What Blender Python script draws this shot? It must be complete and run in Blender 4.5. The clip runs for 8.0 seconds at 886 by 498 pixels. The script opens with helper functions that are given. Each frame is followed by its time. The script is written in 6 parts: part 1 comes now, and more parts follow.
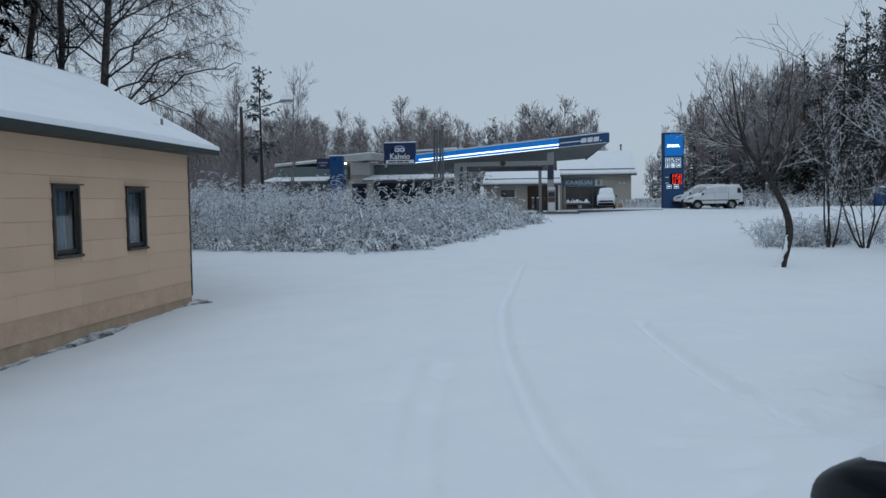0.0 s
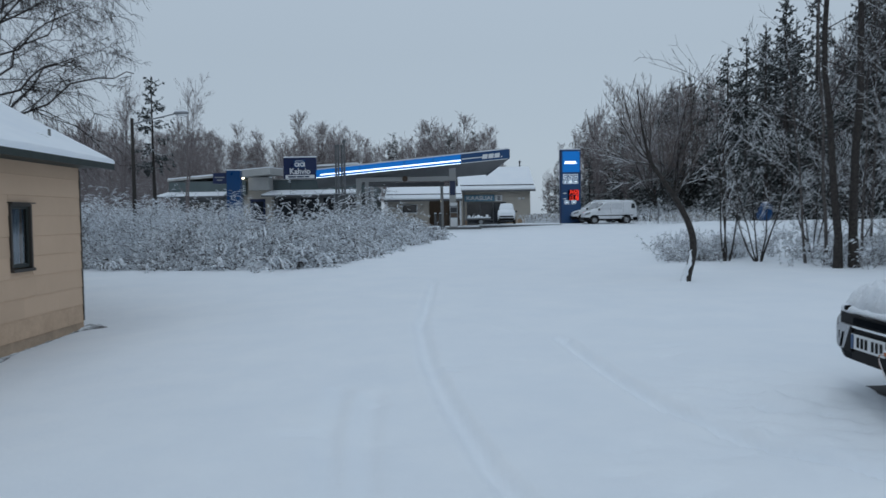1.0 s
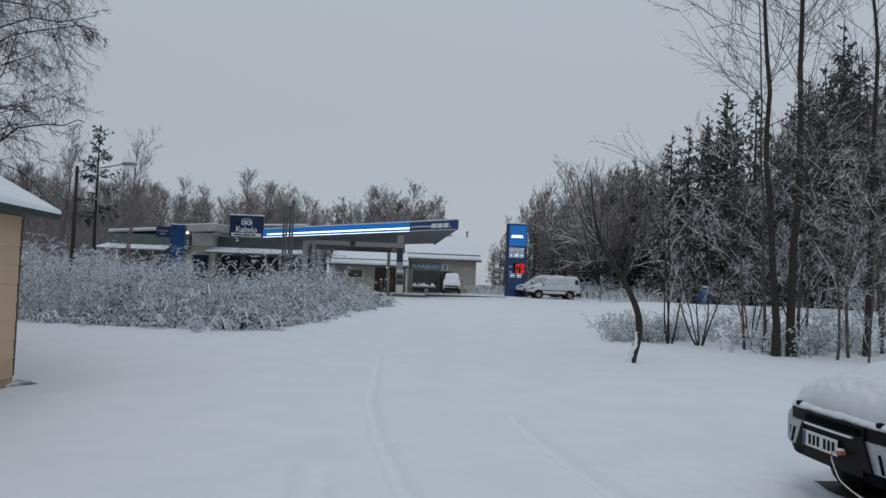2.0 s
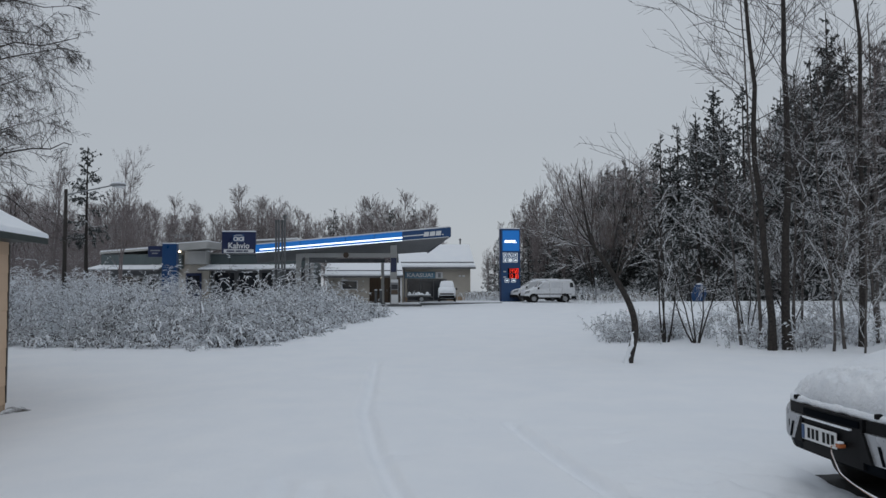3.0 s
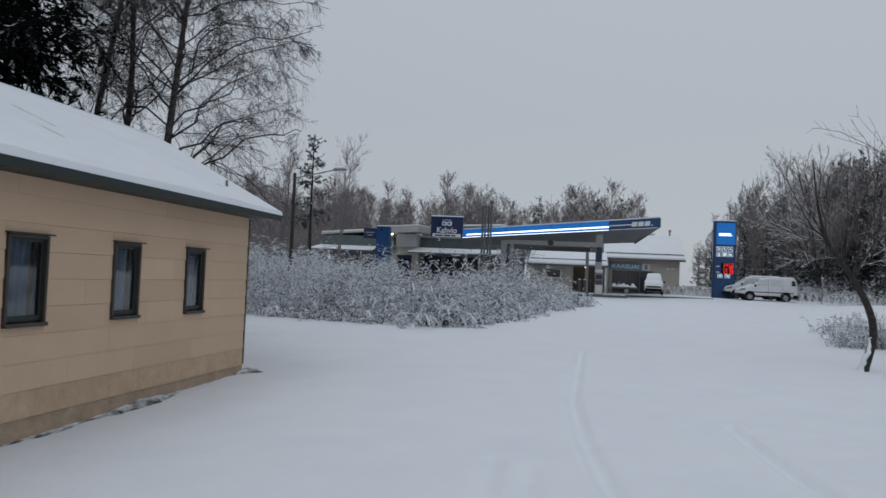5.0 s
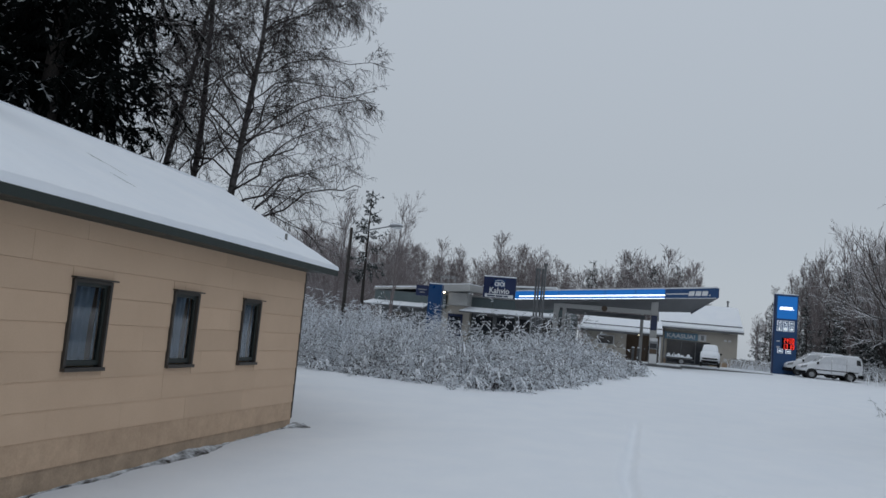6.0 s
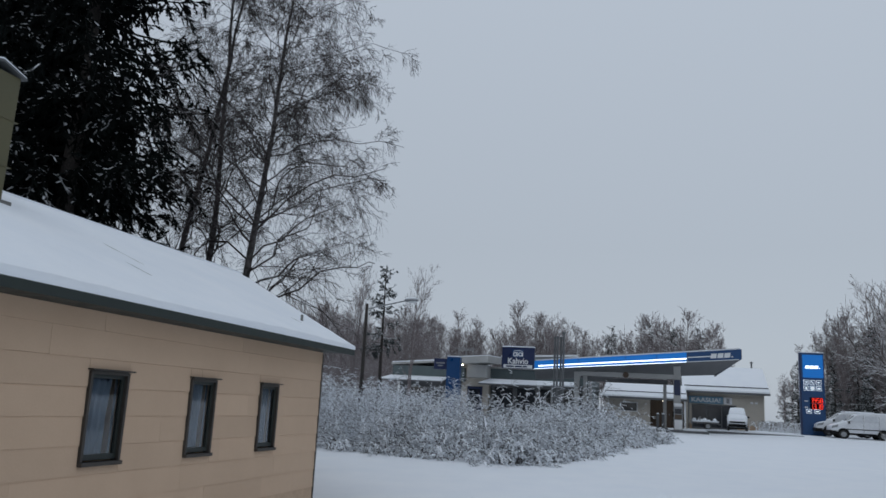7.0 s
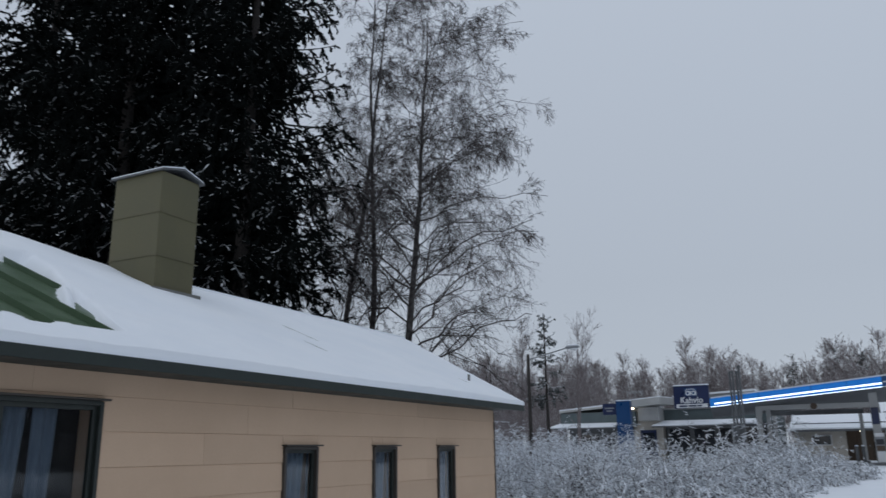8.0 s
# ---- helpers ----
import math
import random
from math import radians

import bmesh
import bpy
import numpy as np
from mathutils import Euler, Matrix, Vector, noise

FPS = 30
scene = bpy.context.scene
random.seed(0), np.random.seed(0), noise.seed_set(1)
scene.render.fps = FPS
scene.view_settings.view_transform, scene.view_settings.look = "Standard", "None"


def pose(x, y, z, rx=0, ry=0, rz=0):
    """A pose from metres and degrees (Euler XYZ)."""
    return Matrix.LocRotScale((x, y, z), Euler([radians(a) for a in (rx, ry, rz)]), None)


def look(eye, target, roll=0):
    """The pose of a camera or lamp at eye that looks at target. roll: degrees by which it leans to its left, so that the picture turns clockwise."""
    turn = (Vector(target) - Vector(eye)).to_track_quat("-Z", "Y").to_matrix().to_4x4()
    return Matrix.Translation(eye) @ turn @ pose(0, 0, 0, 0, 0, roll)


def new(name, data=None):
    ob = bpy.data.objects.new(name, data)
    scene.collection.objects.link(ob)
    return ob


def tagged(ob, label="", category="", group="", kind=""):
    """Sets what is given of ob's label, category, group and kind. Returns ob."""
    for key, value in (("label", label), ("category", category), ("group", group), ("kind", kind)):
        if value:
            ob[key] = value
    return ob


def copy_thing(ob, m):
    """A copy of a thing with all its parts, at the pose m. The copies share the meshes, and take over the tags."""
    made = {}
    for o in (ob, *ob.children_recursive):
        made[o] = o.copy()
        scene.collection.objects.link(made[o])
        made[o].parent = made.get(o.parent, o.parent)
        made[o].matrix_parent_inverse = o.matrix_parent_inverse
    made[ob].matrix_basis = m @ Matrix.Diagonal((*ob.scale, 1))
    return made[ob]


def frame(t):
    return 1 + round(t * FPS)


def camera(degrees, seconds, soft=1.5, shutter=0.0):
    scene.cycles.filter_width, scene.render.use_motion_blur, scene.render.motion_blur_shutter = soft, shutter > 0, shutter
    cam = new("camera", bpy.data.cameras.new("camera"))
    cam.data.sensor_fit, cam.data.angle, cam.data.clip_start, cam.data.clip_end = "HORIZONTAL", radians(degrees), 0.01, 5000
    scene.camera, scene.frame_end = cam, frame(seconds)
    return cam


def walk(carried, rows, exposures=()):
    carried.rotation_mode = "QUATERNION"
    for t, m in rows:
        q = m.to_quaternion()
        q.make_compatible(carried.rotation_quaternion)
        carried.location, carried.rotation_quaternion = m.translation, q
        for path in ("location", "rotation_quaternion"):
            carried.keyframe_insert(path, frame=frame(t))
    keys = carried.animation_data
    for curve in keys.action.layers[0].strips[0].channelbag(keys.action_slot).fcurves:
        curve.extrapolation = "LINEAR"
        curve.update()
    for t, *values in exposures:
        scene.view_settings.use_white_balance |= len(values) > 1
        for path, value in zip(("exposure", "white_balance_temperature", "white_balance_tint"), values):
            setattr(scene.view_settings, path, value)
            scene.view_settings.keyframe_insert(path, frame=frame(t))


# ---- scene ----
cam = camera(58.8, 8.0, shutter=0.2)
PATH = [
    (0, (0.791, -0.27, 1.588), (0.542, 1.711, 1.47), -0.8),
    (0.5, (0.677, 0.014, 1.581), (0.458, 2.0, 1.496), -1.8),
    (1, (0.508, 0.073, 1.611), (0.515, 2.071, 1.528), -0.9),
    (1.5, (0.340, 0.101, 1.671), (0.484, 2.095, 1.705), 3.1),
    (3, (0.396, 0.170, 1.683), (0.559, 2.160, 1.792), -0.2),
    (3.5, (0.362, 0.200, 1.638), (0.522, 2.191, 1.732), 0.4),
    (4, (0.346, 0.210, 1.634), (0.492, 2.202, 1.722), 1.0),
    (4.5, (0.283, 0.252, 1.62), (0.25, 2.25, 1.688), 1.9),
    (5, (0.282, 0.254, 1.635), (-0.066, 2.222, 1.704), 2.5),
    (6.5, (0.18, 0.353, 1.7), (-0.323, 2.265, 2.005), 5.5),
    (7, (0.199, 0.343, 1.73), (-0.328, 2.233, 2.115), 3.1),
    (7.5, (0.231, 0.265, 1.78), (-0.442, 2.093, 2.234), -0.8),
    (8, (0.196, 0.149, 1.794), (-0.679, 1.877, 2.293), -0.7),
]
walk(cam, [(t, look(eye, target, roll)) for t, eye, target, roll in PATH],
     [(0, 0.1, 5850, 3), (1.0, 0.1, 5850, 3), (1.6, 0.04, 6200, 6), (3.0, 0.05, 6500, 8), (5.2, 0.07, 6450, 8), (6.5, 0.1, 6250, 7), (8.0, 0.1, 6150, 9)])


# ---- world and sun: heavy overcast, winter dusk ----
world = bpy.data.worlds.new("overcast")
scene.world = world
world.use_nodes = True
wn, wl = world.node_tree.nodes, world.node_tree.links
wn.clear()
w_out = wn.new("ShaderNodeOutputWorld")
w_bg = wn.new("ShaderNodeBackground")
w_sky = wn.new("ShaderNodeTexSky")
w_sky.sky_type = "NISHITA"
w_sky.sun_disc = False
w_sky.sun_elevation = radians(12)
w_sky.sun_rotation = radians(200)
w_hsv = wn.new("ShaderNodeHueSaturation")
w_hsv.inputs["Saturation"].default_value = 0.3
w_hsv.inputs["Value"].default_value = 0.12
w_mix = wn.new("ShaderNodeMix")
w_mix.data_type = "RGBA"
w_mix.inputs["Factor"].default_value = 0.88
w_mix.inputs["B"].default_value = (0.400, 0.432, 0.485, 1)
wl.new(w_sky.outputs["Color"], w_hsv.inputs["Color"])
wl.new(w_hsv.outputs["Color"], w_mix.inputs["A"])
wl.new(w_mix.outputs["Result"], w_bg.inputs["Color"])
# a cloud cover is brighter towards the zenith
w_co, w_sep, w_up = wn.new("ShaderNodeTexCoord"), wn.new("ShaderNodeSeparateXYZ"), wn.new("ShaderNodeMapRange")
wl.new(w_co.outputs["Generated"], w_sep.inputs["Vector"])
wl.new(w_sep.outputs["Z"], w_up.inputs["Value"])
for key, v in (("From Min", 0.2), ("From Max", 0.75), ("To Min", 0.985), ("To Max", 1.28)):
    w_up.inputs[key].default_value = v
wl.new(w_up.outputs["Result"], w_bg.inputs["Strength"])
wl.new(w_bg.outputs["Background"], w_out.inputs["Surface"])

sun = new("sun", bpy.data.lights.new("sun", "SUN"))
sun.data.energy, sun.data.angle, sun.data.color = 0.22, radians(40), (1.0, 0.97, 0.93)
sun.matrix_basis = look((0, 0, 50), (8, 18, 0))


# ---- materials ----
def material(name, rough=0.6, metal=0.0):
    m = bpy.data.materials.new(name)
    m.use_nodes = True
    b = m.node_tree.nodes["Principled BSDF"]
    b.inputs["Roughness"].default_value, b.inputs["Metallic"].default_value = rough, metal
    return m, m.node_tree.nodes, m.node_tree.links, b


def noise_tex(n, l, scale, detail=4, rough=0.6, stretch=(1, 1, 1)):
    co, mp, tx = n.new("ShaderNodeTexCoord"), n.new("ShaderNodeMapping"), n.new("ShaderNodeTexNoise")
    mp.inputs["Scale"].default_value = stretch
    tx.inputs["Scale"].default_value, tx.inputs["Detail"].default_value, tx.inputs["Roughness"].default_value = scale, detail, rough
    l.new(co.outputs["Object"], mp.inputs["Vector"])
    l.new(mp.outputs["Vector"], tx.inputs["Vector"])
    return tx.outputs["Fac"]


def ranged(n, l, value, a, b, lo=0.0, hi=1.0):
    r = n.new("ShaderNodeMapRange")
    for key, v in (("From Min", a), ("From Max", b), ("To Min", lo), ("To Max", hi)):
        r.inputs[key].default_value = v
    l.new(value, r.inputs["Value"])
    return r.outputs["Result"]


def mixed(n, l, fac, a, b):
    x = n.new("ShaderNodeMix")
    x.data_type = "RGBA"
    l.new(fac, x.inputs["Factor"])
    for key, v in (("A", a), ("B", b)):
        if isinstance(v, tuple):
            x.inputs[key].default_value = (*v, 1)
        else:
            l.new(v, x.inputs[key])
    return x.outputs["Result"]


def bumped(n, l, b, height, strength, distance):
    u = n.new("ShaderNodeBump")
    u.inputs["Strength"].default_value, u.inputs["Distance"].default_value = strength, distance
    l.new(height, u.inputs["Height"])
    l.new(u.outputs["Normal"], b.inputs["Normal"])


def worn(name, c1, c2, rough=0.6, metal=0.0, big=1.5, fine=40, bump=0.2, dist=0.004, stretch=(1, 1, 1), vary=0.0):
    """Two colours mixed by coarse stains and fine grain, with a slight relief."""
    m, n, l, b = material(name, rough, metal)
    coarse = noise_tex(n, l, big, 5, 0.65, stretch)
    grain = noise_tex(n, l, fine, 3, 0.6, stretch)
    k = n.new("ShaderNodeMath")
    k.operation = "MULTIPLY_ADD"
    l.new(grain, k.inputs[0])
    k.inputs[1].default_value = 0.4
    l.new(coarse, k.inputs[2])
    col = mixed(n, l, ranged(n, l, k.outputs[0], 0.45, 0.95), c1, c2)
    if vary:
        info, hs = n.new("ShaderNodeObjectInfo"), n.new("ShaderNodeHueSaturation")
        l.new(ranged(n, l, info.outputs["Random"], 0, 1, 1 - vary, 1 + vary), hs.inputs["Value"])
        l.new(col, hs.inputs["Color"])
        col = hs.outputs["Color"]
    l.new(col, b.inputs["Base Color"])
    l.new(ranged(n, l, coarse, 0.3, 0.7, max(0.03, rough - 0.1), min(1, rough + 0.1)), b.inputs["Roughness"])
    if bump:
        bumped(n, l, b, grain, bump, dist)
    return m


SNOW_COL = (0.83, 0.86, 0.90)


def snowy(name, c1, c2, start, end, big=2.0, fine=25, rough=0.85, jitter=0.8):
    """Bark, needles or paint with snow lying on what faces up."""
    m, n, l, b = material(name, rough)
    col = mixed(n, l, ranged(n, l, noise_tex(n, l, fine, 3), 0.35, 0.65), c1, c2)
    geo, sep, add = n.new("ShaderNodeNewGeometry"), n.new("ShaderNodeSeparateXYZ"), n.new("ShaderNodeMath")
    l.new(geo.outputs["Normal"], sep.inputs["Vector"])
    add.operation = "MULTIPLY_ADD"
    l.new(noise_tex(n, l, big, 4, 0.7), add.inputs[0])
    add.inputs[1].default_value = jitter
    l.new(sep.outputs["Z"], add.inputs[2])
    l.new(mixed(n, l, ranged(n, l, add.outputs[0], start, end), col, SNOW_COL), b.inputs["Base Color"])
    return m


def glowing(name, color, strength):
    m, n, l, b = material(name, 0.4)
    b.inputs["Base Color"].default_value = (*color, 1)
    b.inputs["Emission Color"].default_value = (*color, 1)
    b.inputs["Emission Strength"].default_value = strength
    return m


def glassy(name, tint, rough=0.03):
    m, n, l, b = material(name, rough)
    b.inputs["Base Color"].default_value = (*tint, 1)
    b.inputs["Transmission Weight"].default_value = 1.0
    b.inputs["IOR"].default_value = 1.45
    return m


def snow_material(name, big, bump_big, fine, bump_fine):
    m, n, l, b = material(name, 0.75)
    coarse, grain = noise_tex(n, l, big, 5, 0.6), noise_tex(n, l, fine, 4, 0.7)
    l.new(mixed(n, l, ranged(n, l, coarse, 0.3, 0.7), (0.80, 0.835, 0.885), (0.85, 0.875, 0.91)), b.inputs["Base Color"])
    b.inputs["Specular IOR Level"].default_value = 0.3
    u1, u2 = n.new("ShaderNodeBump"), n.new("ShaderNodeBump")
    u1.inputs["Strength"].default_value, u1.inputs["Distance"].default_value = 0.5, bump_big
    u2.inputs["Strength"].default_value, u2.inputs["Distance"].default_value = 0.6, bump_fine
    l.new(coarse, u1.inputs["Height"])
    l.new(grain, u2.inputs["Height"])
    l.new(u1.outputs["Normal"], u2.inputs["Normal"])
    l.new(u2.outputs["Normal"], b.inputs["Normal"])
    return m


M_SNOW = snow_material("snow", 1.1, 0.05, 22, 0.006)
M_SNOW_CLUMP = snow_material("clumped_snow", 6, 0.02, 38, 0.03)
M_SIDING = worn("cream_siding", (0.53, 0.372, 0.25), (0.605, 0.436, 0.303), 0.7, big=1.2, fine=60, bump=0.15, vary=0.05)
M_SIDING_STAINED = worn("stained_cream_siding", (0.42, 0.293, 0.195), (0.59, 0.424, 0.292), 0.8, big=4.5, fine=40, bump=0.3, vary=0.05)
M_PLINTH = worn("stained_plinth", (0.29, 0.215, 0.15), (0.50, 0.37, 0.26), 0.9, big=4, fine=50, bump=0.5, dist=0.01)
M_FASCIA = worn("dark_green_metal", (0.010, 0.017, 0.015), (0.024, 0.034, 0.029), 0.6, big=5, fine=80)
M_ROOF_GREEN = worn("green_roof_metal", (0.045, 0.085, 0.04), (0.08, 0.125, 0.07), 0.4, big=2, fine=40)
M_OLIVE = worn("olive_sheet_metal", (0.08, 0.074, 0.034), (0.112, 0.10, 0.048), 0.5, big=1.5, fine=30)
M_CAP = worn("grey_cap_metal", (0.10, 0.10, 0.09), (0.2, 0.2, 0.19), 0.5)
M_TRIM = worn("brown_window_trim", (0.032, 0.027, 0.023), (0.07, 0.06, 0.05), 0.6, fine=80)
M_TRIM_DARK = worn("dark_window_trim", (0.012, 0.018, 0.016), (0.03, 0.035, 0.03), 0.5)
M_GLASS = glassy("window_glass", (0.9, 0.93, 0.95))
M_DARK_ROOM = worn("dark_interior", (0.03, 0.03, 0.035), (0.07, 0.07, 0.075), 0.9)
M_CURTAIN = worn("pale_curtain", (0.085, 0.115, 0.155), (0.18, 0.225, 0.285), 0.9, big=3, fine=60, stretch=(1, 1, 0.1))
M_BLUE = worn("blue_panel", (0.004, 0.042, 0.135), (0.006, 0.054, 0.165), 0.35, big=1, fine=30, bump=0)
M_BLUE_DARK = worn("navy_panel", (0.006, 0.014, 0.055), (0.010, 0.022, 0.08), 0.35, big=1, fine=30, bump=0)
M_BLUE_LIT = glowing("lit_blue_panel", (0.003, 0.095, 0.33), 0.7)
M_ICON_LIT = glowing("lit_pictogram", (0.8, 0.88, 0.95), 0.45)
M_WHITE_LIT = glowing("lit_white_strip", (0.85, 0.93, 1.0), 1.6)
M_WARM_LIT = glowing("warm_lamp_glass", (1.0, 0.86, 0.62), 5)
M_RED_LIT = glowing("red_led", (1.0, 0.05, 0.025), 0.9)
M_WHITE = worn("white_paint", (0.62, 0.63, 0.64), (0.74, 0.75, 0.76), 0.5, big=1, fine=25, bump=0.05)
M_OFFWHITE = worn("dull_white_panel", (0.36, 0.36, 0.35), (0.46, 0.46, 0.45), 0.6, big=0.8, fine=15, bump=0.05)
M_GREY = worn("grey_steel", (0.19, 0.20, 0.21), (0.28, 0.29, 0.30), 0.5, big=1.5, fine=30)
M_GREY_DARK = worn("dark_steel", (0.07, 0.075, 0.08), (0.13, 0.135, 0.14), 0.5, big=1.5, fine=30)
M_SOFFIT = worn("grey_soffit", (0.075, 0.078, 0.082), (0.11, 0.114, 0.12), 0.6, big=0.8, fine=15, stretch=(1, 0.1, 1))
M_GREENGREY = worn("grey_green_cladding", (0.075, 0.10, 0.105), (0.11, 0.14, 0.145), 0.6, big=0.6, fine=12, stretch=(6, 1, 1))
M_BEIGE = worn("beige_render", (0.42, 0.385, 0.335), (0.52, 0.48, 0.42), 0.9, big=0.5, fine=15, bump=0.3)
M_BROWN = worn("brown_boards", (0.07, 0.05, 0.035), (0.13, 0.095, 0.07), 0.8, big=1, fine=20, stretch=(8, 1, 1))
M_BROWN_DARK = worn("tarred_wood", (0.02, 0.017, 0.015), (0.045, 0.038, 0.033), 0.8, big=2, fine=20, stretch=(6, 6, 1))
M_SOIL = snowy("frozen_soil", (0.02, 0.016, 0.013), (0.06, 0.048, 0.04), 1.3, 1.6, big=6, fine=30, jitter=1.0)
M_CAR_SHADE = worn("shade_dark_ground", (0.012, 0.012, 0.013), (0.03, 0.03, 0.03), 0.8, big=4, fine=60, bump=0.4, dist=0.01)
M_SHOPGLASS = worn("dark_shop_glass", (0.012, 0.014, 0.018), (0.03, 0.033, 0.04), 0.08, bump=0)
M_TEAL = worn("faded_blue_sign", (0.10, 0.22, 0.32), (0.15, 0.28, 0.38), 0.6, bump=0)
M_LETTER = worn("white_lettering", (0.6, 0.62, 0.63), (0.72, 0.73, 0.74), 0.5, bump=0)
M_BLACK = worn("black_paint", (0.002, 0.003, 0.005), (0.004, 0.006, 0.009), 0.22, big=2, fine=60, bump=0)
M_BLACK.node_tree.nodes["Principled BSDF"].inputs["IOR"].default_value = 1.05
M_PLASTIC = worn("black_plastic", (0.005, 0.005, 0.006), (0.012, 0.012, 0.013), 0.5, fine=90)
M_PLASTIC.node_tree.nodes["Principled BSDF"].inputs["IOR"].default_value = 1.2
M_RUBBER = worn("rubber", (0.015, 0.015, 0.015), (0.03, 0.03, 0.03), 0.85)
M_SILVER = worn("silver_car_paint", (0.34, 0.35, 0.37), (0.42, 0.43, 0.45), 0.3, 0.3, big=2, fine=80, bump=0)
M_VANWHITE = snowy("white_van_paint", (0.62, 0.64, 0.67), (0.70, 0.72, 0.75), 0.85, 1.25, big=1.5, fine=8, rough=0.45, jitter=0.9)
M_ORANGE = worn("orange_plug", (0.36, 0.10, 0.03), (0.46, 0.15, 0.05), 0.5)
M_CABLE = snowy("snowy_cable", (0.34, 0.18, 0.11), (0.44, 0.27, 0.19), 0.2, 0.9, big=9, jitter=0.7)
M_BARK = snowy("dark_bark", (0.012, 0.010, 0.009), (0.042, 0.035, 0.031), 1.0, 1.4, big=3, fine=18)
M_BARK_BIRCH = snowy("birch_bark", (0.03, 0.026, 0.025), (0.10, 0.092, 0.09), 1.25, 1.6, big=2, fine=5)
M_TWIG = snowy("dark_twigs", (0.022, 0.018, 0.018), (0.048, 0.038, 0.037), 1.15, 1.6, big=1.2)
# far twigs: frost on top, and distance haze mixed into the base colours
M_TWIG_FAR = snowy("frosted_hazy_far_twigs", (0.15, 0.125, 0.12), (0.24, 0.20, 0.192), 0.4, 1.15, big=0.5)
M_TWIG_HAZY = snowy("grey_brown_hazy_far_twigs", (0.155, 0.130, 0.130), (0.235, 0.203, 0.200), 0.7, 1.5, big=0.3)
M_TWIG_SNOW = snowy("snow_laden_twigs", (0.03, 0.025, 0.023), (0.07, 0.056, 0.05), 0.52, 0.85, big=4.0)
M_TWIG_DUSTED = snowy("brown_twigs_dusted_with_snow", (0.052, 0.041, 0.037), (0.115, 0.09, 0.079), 0.74, 1.08, big=3.0)
M_FROSTED = worn("frosted_glass", (0.50, 0.52, 0.55), (0.66, 0.68, 0.71), 0.5, big=3, fine=20, bump=0.1)
M_BARK_GREY = snowy("grey_sapling_bark", (0.05, 0.044, 0.042), (0.12, 0.107, 0.10), 0.6, 0.9, big=4, fine=18)
M_HEDGE = snowy("snow_covered_shrub", (0.05, 0.043, 0.042), (0.12, 0.103, 0.10), -0.35, 0.1, big=0.9, jitter=1.0)
M_HEDGE_STEM = snowy("dark_shrub_stems", (0.04, 0.034, 0.033), (0.09, 0.077, 0.074), 0.7, 1.2, big=1.6, jitter=1.0)
M_NEEDLE = snowy("dark_spruce_needles", (0.0025, 0.004, 0.0036), (0.004, 0.0058, 0.0054), 1.06, 1.3, big=1.4, fine=9)
M_NEEDLE.node_tree.nodes["Principled BSDF"].inputs["Specular IOR Level"].default_value = 0.08
# needles paled: the grey haze of distance is put into their colour
M_NEEDLE_FAR = snowy("snowy_hazy_needles", (0.026, 0.032, 0.031), (0.056, 0.064, 0.062), 0.78, 1.42, big=0.7, fine=6)
M_WEED = snowy("snowy_dry_grass", (0.13, 0.11, 0.09), (0.24, 0.20, 0.16), -0.1, 0.45, big=3)


# ---- mesh helpers ----
def thing(name, loc=(0, 0, 0), rz=0, label="", category="", group="", kind=""):
    ob = new(name)
    ob.matrix_basis = pose(*loc, 0, 0, rz)
    return tagged(ob, label, category, group, kind)


def mesh_part(name, me, mat, parent, label=""):
    ob = new(name, me)
    me.materials.append(mat)
    ob.parent = parent
    return tagged(ob, label)


def part(name, bm, mat, parent, label="", smooth=False):
    me = bpy.data.meshes.new(name)
    bmesh.ops.recalc_face_normals(bm, faces=bm.faces[:])
    for f in bm.faces:
        f.smooth = smooth
    bm.to_mesh(me)
    bm.free()
    return mesh_part(name, me, mat, parent, label)


def boxes(*specs, bevel=0.0):
    """A bmesh of boxes (x0, x1, y0, y1, z0, z1)."""
    bm = bmesh.new()
    for x0, x1, y0, y1, z0, z1 in specs:
        vs = [bm.verts.new((x, y, z)) for z in (z0, z1) for y in (y0, y1) for x in (x0, x1)]
        for a in ((0, 1, 3, 2), (4, 6, 7, 5), (0, 4, 5, 1), (2, 3, 7, 6), (0, 2, 6, 4), (1, 5, 7, 3)):
            bm.faces.new([vs[i] for i in a])
    if bevel:
        bmesh.ops.bevel(bm, geom=bm.edges[:], offset=bevel, segments=2, affect="EDGES", profile=0.6)
    return bm


def prism(outline, a, b, axis="y", bevel=0.0):
    """A closed outline, pushed along an axis from a to b. The outline's pairs are the two other axes in order."""
    bm = bmesh.new()
    put = {"x": lambda u, v, w: (w, u, v), "y": lambda u, v, w: (u, w, v), "z": lambda u, v, w: (u, v, w)}[axis]
    lo = [bm.verts.new(put(u, v, a)) for u, v in outline]
    hi = [bm.verts.new(put(u, v, b)) for u, v in outline]
    bm.faces.new(lo)
    bm.faces.new(hi[::-1])
    for i in range(len(outline)):
        j = (i + 1) % len(outline)
        bm.faces.new((lo[i], lo[j], hi[j], hi[i]))
    if bevel:
        bmesh.ops.bevel(bm, geom=bm.edges[:], offset=bevel, segments=2, affect="EDGES", profile=0.6)
    return bm


def slab(corners, thick):
    """A plate of four top corners and a thickness downwards."""
    bm = bmesh.new()
    hi = [bm.verts.new(c) for c in corners]
    lo = [bm.verts.new((c[0], c[1], c[2] - thick)) for c in corners]
    bm.faces.new(hi)
    bm.faces.new(lo[::-1])
    for i in range(4):
        j = (i + 1) % 4
        bm.faces.new((hi[i], lo[i], lo[j], hi[j]))
    return bm


